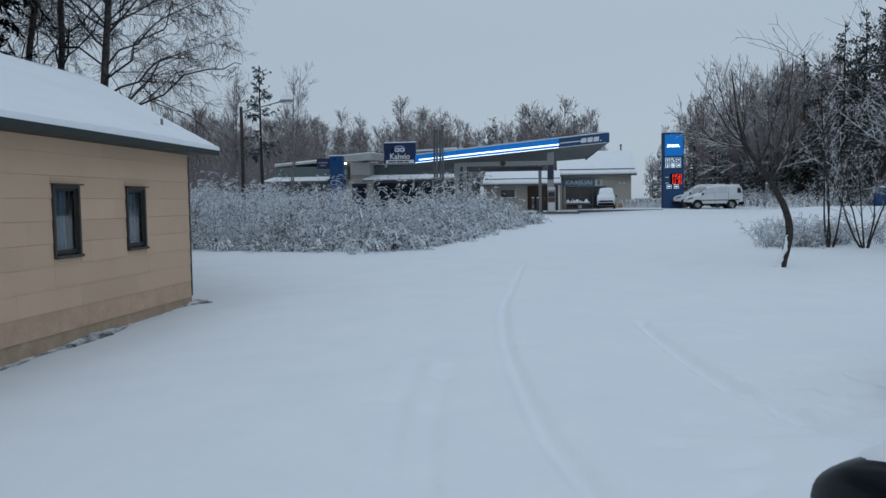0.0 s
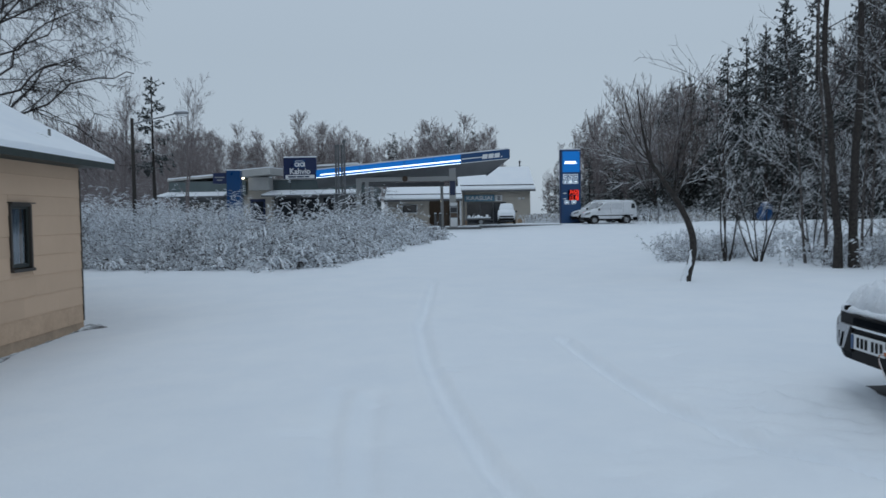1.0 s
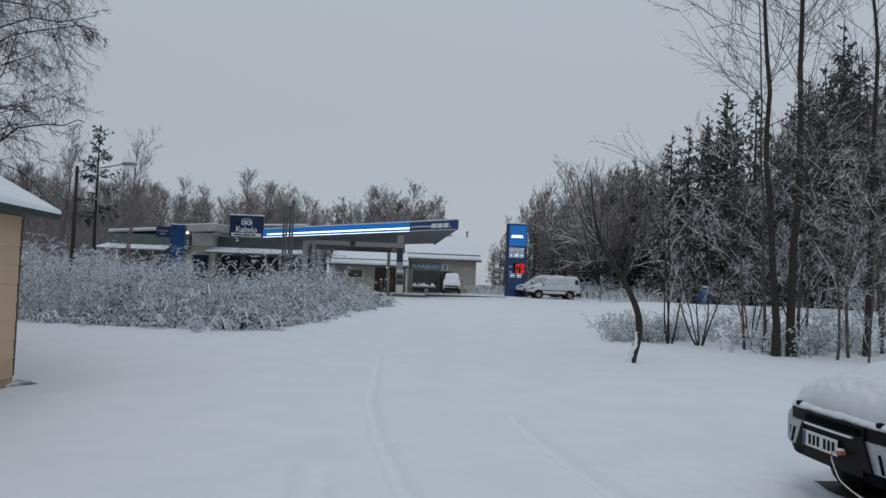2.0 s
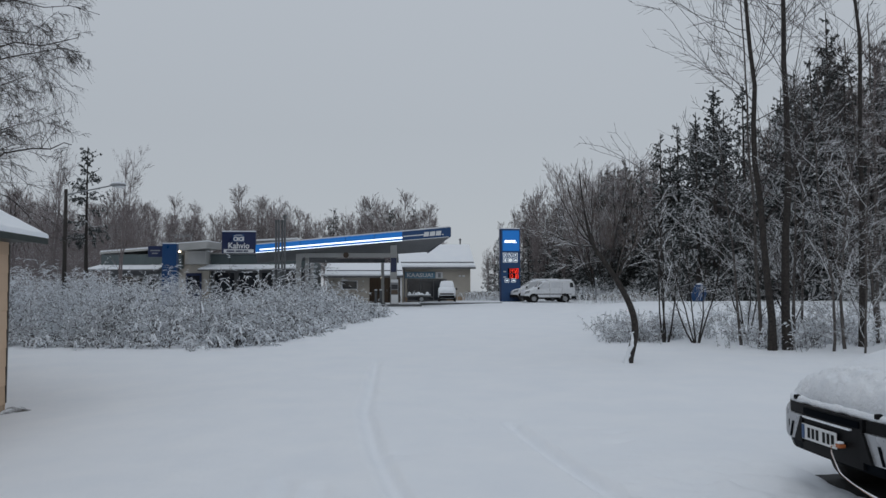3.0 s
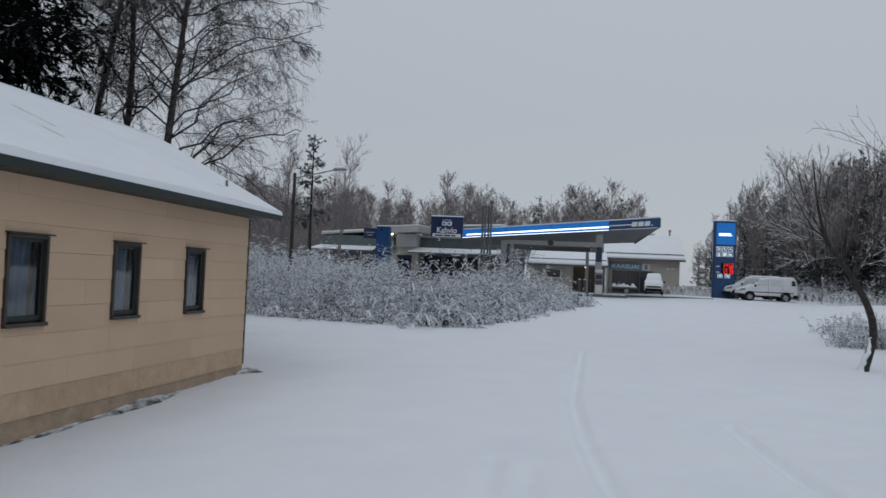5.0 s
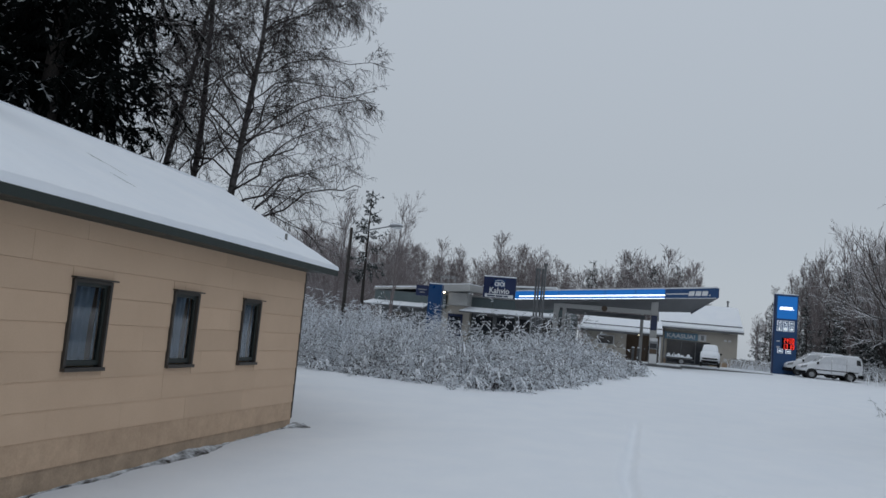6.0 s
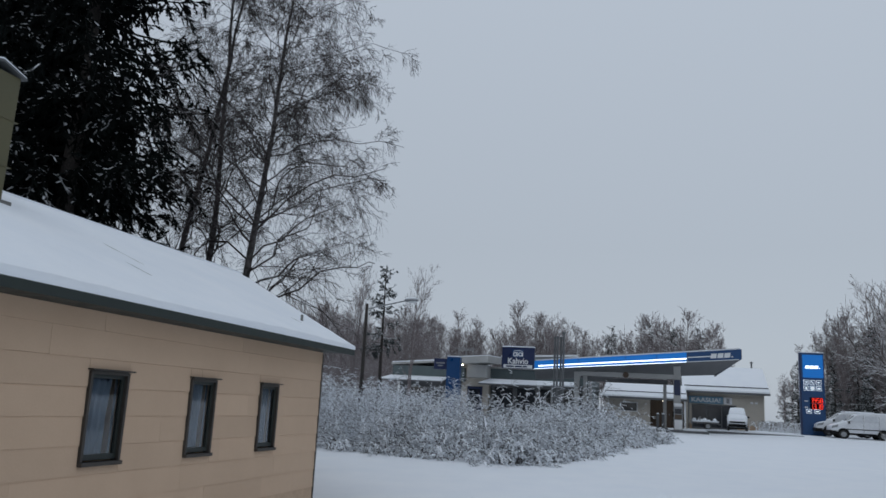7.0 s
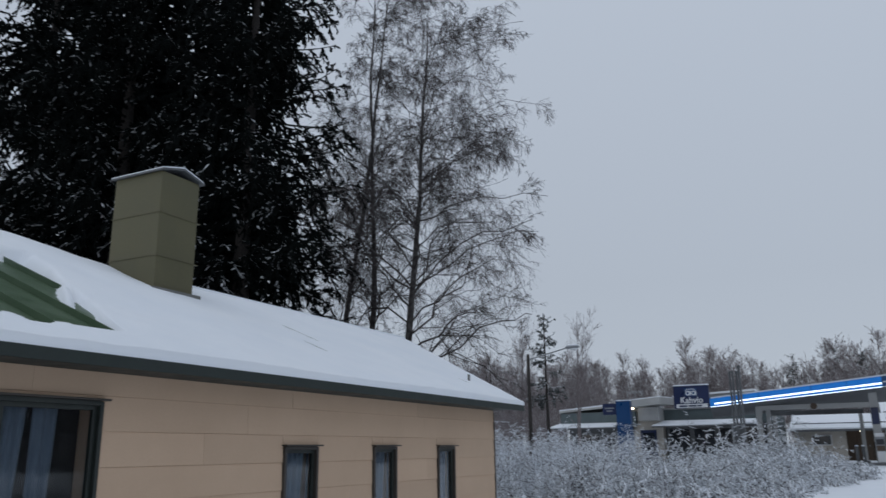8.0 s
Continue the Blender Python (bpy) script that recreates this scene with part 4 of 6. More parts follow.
def build_workshop():
    s = thing("workshop", label="beige rendered workshop with a snowy gable roof", category="building")
    part("wall", boxes((2.6, 8.8, 72.0, 80.2, 0.5, 3.85)), M_BEIGE, s)
    part("gable", prism([(72.0, 3.85), (76, 5.75), (80.2, 3.85)], 2.7, 8.7, "x"), M_BEIGE, s)
    gable_roof(s, 2.2, 9.2, 71.2, 80.9, 76, 3.92, 6.12, 0.17)
    part("stained_base", boxes((2.58, 8.82, 71.97, 72.0, 0.5, 1.25)), M_PLINTH, s, "damp-stained wall base")
    w = part("shop_front", boxes((3.0, 6.6, 71.93, 72.0, 0.8, 2.85), bevel=0.02), M_GREY_DARK, s)
    for i in range(3):
        part("pane", boxes((3.08 + 1.18 * i, 4.18 + 1.18 * i, 71.9, 71.94, 0.95, 2.78)), M_SHOPGLASS, w, "dark glass pane")
    g = part("gas_sign", boxes((2.72, 5.55, 71.9, 71.99, 2.92, 3.52), bevel=0.01), M_TEAL, s, "faded blue sign board")
    lettering("KAASUA!", 0.5, 4.15, 71.885, 3.2, M_LETTER, g, 2.35, 0.015, "white sign lettering")
    part("small_panel", boxes((5.6, 6.25, 71.9, 71.99, 2.92, 3.5), bevel=0.01), M_WHITE, s)
    part("small_mark", boxes((5.8, 6.05, 71.885, 71.9, 3.0, 3.4)), M_GREY, s)
    for x in (7.7, 8.05):
        part("wall_lamp", boxes((x, x + 0.22, 71.85, 72, 3.05, 3.22), bevel=0.02), M_WHITE, s)
    part("downpipe", rod(2.75, 71.9, 0.8, 3.8, 0.05, 8), M_GREY, s)
    part("flue", rod(8.3, 76.2, 5.9, 6.75, 0.07, 10), M_GREY_DARK, s)
    part("flue_hood", rod(8.3, 76.2, 6.72, 6.88, 0.16, 10, 0.05), M_GREY_DARK, s)
    # lower wing with a covered doorway
    a = thing("workshop_annex", label="low beige annex with snowy roof and covered doorway", category="building")
    part("wall", boxes((-3.9, -0.4, 67.0, 73.6, 0.5, 3.05), (-0.4, 2.55, 68.4, 73.6, 0.5, 3.05)), M_BEIGE, a)
    part("recess_wall", boxes((-0.38, 2.4, 68.34, 68.4, 0.6, 3.0)), M_BROWN, a, "brown boarded recess")
    gable_roof(a, -4.15, 2.45, 66.0, 74.2, 70.1, 3.05, 4.12, 0.15)
    w = part("window", boxes((-2.72, -1.36, 66.94, 67.0, 1.9, 2.68), bevel=0.015), M_WHITE, a)
    part("pane", boxes((-2.64, -1.44, 66.91, 66.95, 1.97, 2.6)), M_SHOPGLASS, w, "dark glass pane")
    d = part("door", boxes((0.3, 1.2, 68.24, 68.33, 0.8, 2.85), bevel=0.015), M_BROWN, a, "brown door")
    part("door_handle", boxes((1.08, 1.14, 68.2, 68.24, 1.75, 1.9)), M_GREY, d)
    part("porch_post", boxes((2.2, 2.34, 66.4, 66.54, 0.6, 3.0)), M_WHITE, a)
    part("lamp", ball(0.66, 67.0, 2.93, 0.11, 0.1, 0.09), M_WARM_LIT, a, "lit porch lamp")


build_workshop()


# ---- price pylon ----
SEGMENTS = {"0": "abcdef", "1": "bc", "3": "abgcd", "4": "fgbc", "5": "afgcd", "8": "abcdefg"}


def build_pylon():
    z0 = gz(10.8, 62)
    p = thing("price_pylon", (10.8, 62, z0), label="tall blue price pylon with red lit prices", category="sign")
    part("body", boxes((-0.81, 0.81, -0.1, 0.35, -0.2, 5.76), bevel=0.025), M_BLUE, p)
    part("side_edge", boxes((-0.83, -0.72, -0.13, -0.1, 0.0, 5.74)), M_BLUE_DARK, p)
    part("lit_panel", boxes((-0.6, 0.74, -0.125, -0.09, 4.0, 5.62), bevel=0.008), M_BLUE_LIT, p, "backlit blue header panel")
    e = emblem(0, 0, 0, 0.95, 0.2, M_WHITE_LIT, p)
    e.matrix_basis = pose(0.05, -0.127, 4.75, 0, 0, 0)
    part("top_snow", boxes((-0.8, 0.8, -0.08, 0.33, 5.763, 5.82), bevel=0.02), M_SNOW, p)
    for r in range(2):
        for c in range(3):
            x, z = -0.4 + 0.41 * c, 3.67 - 0.41 * r
            i = part("icon", boxes((x - 0.17, x + 0.17, -0.12, -0.098, z - 0.17, z + 0.17), bevel=0.006), M_ICON_LIT, p, "white pictogram square")
            part("icon_field", boxes((x - 0.14, x + 0.14, -0.128, -0.121, z - 0.14, z + 0.14)), M_BLUE, i)
            if r == 0 and c == 0:
                shapes = [prism([(x - 0.1, z - 0.08), (x - 0.07, z - 0.1), (x + 0.1, z + 0.08), (x + 0.07, z + 0.1)], -0.136, -0.129), prism([(x + 0.1, z - 0.08), (x + 0.07, z - 0.1), (x - 0.1, z + 0.08), (x - 0.07, z + 0.1)], -0.142, -0.137)]
            elif r == 0 and c == 1:
                shapes = [prism([(x + 0.1, z - 0.08), (x + 0.06, z - 0.11), (x - 0.11, z + 0.07), (x - 0.06, z + 0.11)], -0.136, -0.129)]
            elif r == 0:
                shapes = [boxes((x - 0.09, x + 0.09, -0.136, -0.129, z - 0.02, z + 0.03)), boxes((x - 0.02, x + 0.02, -0.142, -0.137, z - 0.07, z + 0.08))]
            elif c == 0:
                shapes = [boxes((x - 0.06, x + 0.06, -0.136, -0.129, z - 0.1, z + 0.08))]
            elif c == 1:
                shapes = [disc(x, -0.133, z, 0.12, 0.008)]
            else:
                shapes = [boxes((x - 0.11, x + 0.11, -0.136, -0.129, z - 0.07, z + 0.01)), boxes((x - 0.06, x + 0.08, -0.136, -0.129, z + 0.012, z + 0.07))]
            for b in shapes:
                part("pictogram", b, M_ICON_LIT, i)
    for row, digits in enumerate(("1458", "1318")):
        z = 2.42 - 0.43 * row
        disp = part("price_display", boxes((-0.2, 0.66, -0.118, -0.098, z - 0.2, z + 0.2), bevel=0.006), M_BLACK, p, "red lit price display")
        x = -0.17
        for k, ch in enumerate(digits):
            w, h, t = 0.16, 0.34, 0.026
            bm = bmesh.new()
            for sgm in SEGMENTS[ch]:
                u0, u1, v0, v1 = {"a": (0, w, h - t, h), "d": (0, w, 0, t), "g": (0, w, h / 2 - t / 2, h / 2 + t / 2), "f": (0, t, h / 2, h), "e": (0, t, 0, h / 2),
                                  "b": (w - t, w, h / 2, h), "c": (w - t, w, 0, h / 2)}[sgm]
                one = boxes((x + u0, x + u1, -0.13, -0.12, z - h / 2 + v0, z - h / 2 + v1))
                tmp = bpy.data.meshes.new("tmp")
                one.to_mesh(tmp)
                one.free()
                bm.from_mesh(tmp)
                bpy.data.meshes.remove(tmp)
            part("digit", bm, M_RED_LIT, disp)
            x += 0.215
            if k == 0:
                part("point", boxes((x - 0.045, x - 0.01, -0.13, -0.12, z - 0.16, z - 0.12)), M_RED_LIT, disp)
        part("grade_label", boxes((-0.55, -0.33, -0.118, -0.098, z - 0.1, z - 0.03)), M_LETTER, p, "unreadable fuel grade label")
    for x in (-0.28, 0.26):
        i = part("icon", boxes((x - 0.18, x + 0.18, -0.12, -0.098, 1.5, 1.8), bevel=0.006), M_ICON_LIT, p)
        part("icon_field", boxes((x - 0.15, x + 0.15, -0.128, -0.121, 1.53, 1.77)), M_BLUE, i)
        part("pictogram", boxes((x - 0.1, x + 0.1, -0.136, -0.129, 1.6, 1.7)), M_ICON_LIT, i)


build_pylon()


# ---- lamp post ----
def build_street_lamp():
    z0 = gz(-15.7, 42)
    s = thing("street_lamp", (-15.7, 42, z0), label="dark wooden lamp post with a long steel arm", category="street lamp")
    part("pole", rod(0, 0, -0.3, 7.05 - z0, 0.115, 14, 0.085), M_BROWN_DARK, s, "tarred wooden pole", True)
    P, R = stem(np.random.default_rng(2), (0, 0, 6.75 - z0), (2.35, -0.1, 7.25 - z0), 0.04, 0.035, 8, 0.0)
    mesh_part("arm", tube_mesh("arm", [(P, R)], 8, True), M_GREY, s, "grey steel arm")
    part("lamp_head", ball(2.65, -0.1, 7.27 - z0, 0.42, 0.16, 0.12), M_GREY, s, "grey lamp head", True)
    part("lamp_glass", ball(2.7, -0.1, 7.2 - z0, 0.3, 0.13, 0.09), M_WHITE, s, "", True)
    part("head_snow", ball(2.65, -0.1, 7.36 - z0, 0.38, 0.14, 0.08), M_SNOW, s, "", True)


build_street_lamp()


# ---- vehicles ----
def loft(sections, power=0.36, seg=56):
    """A body of rounded cross-sections (x, half width, bottom, top), with rounded steps between them."""
    keys = np.array(sections)
    u = np.linspace(0, len(keys) - 1, 6 * (len(keys) - 1) + 1)
    fine = np.stack([np.interp(u, np.arange(len(keys)), keys[:, k]) for k in range(4)], -1)
    for _ in range(4):
        fine[1:-1] = 0.25 * fine[:-2] + 0.5 * fine[1:-1] + 0.25 * fine[2:]
    sections = fine.tolist()
    bm = bmesh.new()
    rings = []
    for x, w, z0, z1 in sections:
        ring = []
        for k in range(seg):
            a = 2 * math.pi * k / seg
            c, s = math.cos(a), math.sin(a)
            ring.append(bm.verts.new((x, w * math.copysign(abs(c) ** power, c), (z0 + z1) / 2 + (z1 - z0) / 2 * math.copysign(abs(s) ** power, s))))
        rings.append(ring)
    for r, q in zip(rings[:-1], rings[1:]):
        for k in range(seg):
            bm.faces.new((r[k], r[(k + 1) % seg], q[(k + 1) % seg], q[k]))
    bm.faces.new(rings[0])
    bm.faces.new(rings[-1][::-1])
    return bm


def interp(x, xs, vs):
    return float(np.interp(x, xs, vs))


BODY = [(0.0, 0.66, 0.45, 0.68), (0.05, 0.77, 0.42, 0.75), (0.14, 0.82, 0.38, 0.80), (0.30, 0.84, 0.32, 0.88), (0.9, 0.87, 0.2, 1.05), (1.25, 0.88, 0.2, 1.10),
        (2.2, 0.88, 0.2, 1.10), (3.4, 0.88, 0.2, 1.10), (4.0, 0.85, 0.24, 1.06), (4.25, 0.78, 0.3, 0.96), (4.32, 0.66, 0.36, 0.84)]
CABIN = [(1.15, 0.76, 0.9, 1.10), (1.5, 0.75, 0.9, 1.32), (1.95, 0.70, 0.9, 1.54), (2.4, 0.68, 0.9, 1.60), (3.2, 0.68, 0.9, 1.58), (3.75, 0.70, 0.9, 1.36), (4.1, 0.72, 0.9, 1.10)]


def snow_sheet(x0, x1, half, height, thick, seed, nx=90, ny=80):
    """A blanket of snow over a rounded panel: height(x) of the panel, edges rounded off."""
    X, Y = np.meshgrid(np.linspace(x0, x1, nx), np.linspace(-1, 1, ny), indexing="ij")
    W = np.array([half(x) for x in X[:, 0]])[:, None]
    H = np.array([height(x) for x in X[:, 0]])[:, None]
    e = np.clip((1 - np.abs(Y)) / 0.14, 0, 1) * np.clip((X - x0) / 0.05, 0, 1) * np.clip((x1 - X) / 0.05, 0, 1)
    Yw = Y * W
    lump = wave(X, Yw, seed, 6) + (0.10 + 1.7 * np.exp(-((X - x0) / 0.3) ** 2)) * (wave(X, Yw, seed + 1, 34) + 0.7 * wave(X, Yw, seed + 2, 60))
    Z = H - 0.09 * np.abs(Y) ** 5 - 0.02 + (thick * (1 + 0.35 * lump) + 0.02) * e ** 0.3
    V = np.stack([X, Yw, Z], -1).reshape(-1, 3)
    i = np.arange(nx * ny).reshape(nx, ny)
    return fast_mesh("snow", V, np.stack([i[:-1, :-1], i[1:, :-1], i[1:, 1:], i[:-1, 1:]], -1).reshape(-1, 4)[:, ::-1], True)


def wheels(car, spots, r=0.31, width=0.2):
    for x, y in spots:
        w = part("wheel", disc(x, y, r, r, width), M_RUBBER, car, "dark winter tyre", True)
        part("rim", disc(x, y + math.copysign(0.03, y) + math.copysign(width / 2 - 0.025, y), r, r * 0.62, 0.03, 20), M_GREY, w)


def build_car(name, place, rz, paint, label, snow_mat, thick=0.10, start=0.09, inset=0.01):
    car = thing(name, place, rz, label, "car")
    part("body", loft(BODY), paint, car, smooth=True)
    part("underbody", boxes((0.62, 4.05, -0.68, 0.68, 0.15, 0.34), bevel=0.06), M_RUBBER, car, "dark underbody")
    part("cabin", loft(CABIN, 0.5), M_SHOPGLASS, car, "dark glazed cabin", True)
    half = lambda x: interp(x, [s[0] for s in BODY], [s[1] for s in BODY]) - inset
    top = lambda x: interp(x, [s[0] for s in BODY], [s[3] for s in BODY])
    mesh_part("bonnet_snow", snow_sheet(start, 1.35, half, top, thick, 31), snow_mat, car, "snow piled on the bonnet")
    chalf = lambda x: interp(x, [s[0] for s in CABIN], [s[1] for s in CABIN]) - 0.02
    ctop = lambda x: interp(x, [s[0] for s in CABIN], [s[3] for s in CABIN])
    mesh_part("roof_snow", snow_sheet(1.18, 4.08, chalf, ctop, 0.13, 33), M_SNOW, car, "snow piled on the roof")
    mesh_part("boot_snow", snow_sheet(3.9, 4.28, half, top, thick, 35, 14, 24), M_SNOW, car)
    wheels(car, ((0.78, 0.78), (0.78, -0.78), (3.45, 0.78), (3.45, -0.78)))
    for s in (-1, 1):
        part("mirror", ball(1.62, s * 0.95, 1.04, 0.07, 0.12, 0.08, 12), M_PLASTIC, car, "", True)
    return car


def front_patch(y0, y1, z0, z1, out, rake=0.0, n=10):
    """A curved plate that follows the car's nose."""
    bm = bmesh.new()
    rows = []
    for z in (z0, z1):
        line = []
        for k in range(n + 1):
            y = y0 + (y1 - y0) * k / n
            x = 0.02 * (y / 0.6) ** 2 + interp(abs(y), [0.6, 0.72, 0.79, 0.83], [0, 0.06, 0.16, 0.32]) - out + rake * (z - z0)
            line.append((bm.verts.new((x, y, z)), bm.verts.new((x + 0.08, y, z))))
        rows.append(line)
    for k in range(n):
        a, b, c, d = rows[0][k], rows[0][k + 1], rows[1][k + 1], rows[1][k]
        for q in ((a[0], b[0], c[0], d[0]), (a[1], d[1], c[1], b[1]), (d[0], c[0], c[1], d[1]), (a[0], a[1], b[1], b[0])):
            bm.faces.new(q)
    for e in (0, n):
        bm.faces.new((rows[0][e][0], rows[1][e][0], rows[1][e][1], rows[0][e][1]))
    return bm


def build_parked_car():
    car = build_car("parked_car", (3.64, 5.60, 0.066), 0, M_SILVER, "snow-covered parked car with black grille and plugged-in heater cable", M_SNOW_CLUMP, 0.13)
    nose = lambda y: 0.02 * (y / 0.6) ** 2 + interp(abs(y), [0.6, 0.72, 0.79, 0.83], [0, 0.06, 0.16, 0.32])
    part("bumper_centre", front_patch(-0.37, 0.37, 0.42, 0.752, 0.035), M_PLASTIC, car, "black centre bumper and grille")
    part("grille_slot", front_patch(-0.34, 0.34, 0.69, 0.735, 0.045), M_BLACK, car, "dark grille opening")
    part("grille_snow", front_patch(-0.26, 0.34, 0.662, 0.674, 0.055), M_SNOW, car)
    ly = np.linspace(-0.81, 0.81, 90)
    lr = 0.027 + 0.010 * wave(ly, ly * 0, 36, 14) + 0.010 * wave(ly, ly * 0, 37, 45)
    ledge = np.stack([np.array([nose(v) for v in ly]) + 0.012, ly, 0.772 + 0.010 * wave(ly, ly * 0, 38, 9)], -1)[None]
    mesh_part("lip_snow", tube_mesh("lip_snow", [(ledge, lr[None])], 10, True), M_SNOW_CLUMP, car, "snow ledge along the bonnet edge")
    for s in (-1, 1):
        a, b = (0.385, 0.80) if s > 0 else (-0.80, -0.385)
        part("headlight", front_patch(a, b, 0.672, 0.752, 0.02), M_PLASTIC, car, "dark headlight lens")
        c = part("bumper_corner", front_patch(a, b, 0.475, 0.668, 0.03), M_SILVER, car, "light grey bumper corner")
        for k in range(3):
            u = 0.53 + 0.085 * k
            bm = bmesh.new()
            for d in (-0.036, 0.02):
                p = [(nose(u + e) + d, s * (u + e), z) for e, z in ((0.03, 0.485), (0.055, 0.485), (0.012, 0.605), (-0.013, 0.605))]
                bm.faces.new([bm.verts.new(q) for q in p])
            bm.verts.ensure_lookup_table()
            for i in range(4):
                bm.faces.new((bm.verts[i], bm.verts[(i + 1) % 4], bm.verts[4 + (i + 1) % 4], bm.verts[4 + i]))
            part("slot", bm, M_BLACK, c, "black vent slot")
        # the black centre widens towards the ground
        part("bumper_wedge", prism([(s * 0.36, 0.665), (s * 0.385, 0.665), (s * 0.48, 0.475), (s * 0.36, 0.475)], -0.04, 0.02, "x"), M_PLASTIC, car)
        part("washer_nub", boxes((-0.02, 0.03, s * 0.5 - 0.016, s * 0.5 + 0.016, 0.775, 0.812), bevel=0.012), M_PLASTIC, car)
    part("underside_lip", front_patch(-0.74, 0.74, 0.40, 0.475, 0.0, -0.4, 16), M_BLACK, car)
    pl = part("number_plate", boxes((-0.062, -0.052, -0.12, 0.325, 0.508, 0.622), bevel=0.004), M_WHITE, car, "white plate with plain bars")
    part("plate_band", boxes((-0.066, -0.063, 0.285, 0.32, 0.513, 0.617)), M_BLUE, pl)
    for k, u in enumerate((0.225, 0.17, 0.115, 0.03, -0.025, -0.08)):
        part("plate_bar", boxes((-0.066, -0.063, u - 0.016, u + 0.016, 0.528, 0.602)), M_PLASTIC, pl)
    part("plug", boxes((-0.09, -0.04, -0.205, -0.15, 0.532, 0.560), bevel=0.009), M_ORANGE, car, "orange block-heater plug")
    part("plug_snow", boxes((-0.09, -0.05, -0.2, -0.155, 0.561, 0.576), bevel=0.007), M_SNOW, car)
    pts = np.array([[(-0.09, -0.17, 0.545), (-0.11, -0.14, 0.545), (-0.11, -0.14, 0.49), (-0.10, -0.22, 0.37), (-0.09, -0.34, 0.33), (-0.08, -0.50, 0.30), (-0.06, -0.78, 0.26), (0.2, -1.2, 0.13), (0.9, -1.6, 0.10)]])
    s = np.linspace(0, 8, 60)
    fine = np.stack([np.interp(s, np.arange(9), pts[0, :, k]) for k in range(3)], -1)
    ker = np.array([1, 2, 3, 2, 1]) / 9
    sm = np.stack([np.convolve(np.pad(fine[:, k], 2, mode="edge"), ker, "valid") for k in range(3)], -1)[None]
    rad = np.interp(np.arange(60), [0, 10, 30, 36, 40, 59], [0.0045, 0.0045, 0.005, 0.008, 0.011, 0.011])[None]
    rad = rad + 0.003 * wave(np.arange(60.0), np.zeros(60), 39, 1.1)[None]
    mesh_part("heater_cable", tube_mesh("heater_cable", [(sm, rad)], 8, True), M_CABLE, car, "orange cable crusted with snow")


build_parked_car()
build_car("dark_car", (2.285, 1.95, gz(2, 1) + 0.14), 270, M_BLACK, "black car with patchy snow on its bonnet", M_SNOW, 0.05, 0.10, 0.05)


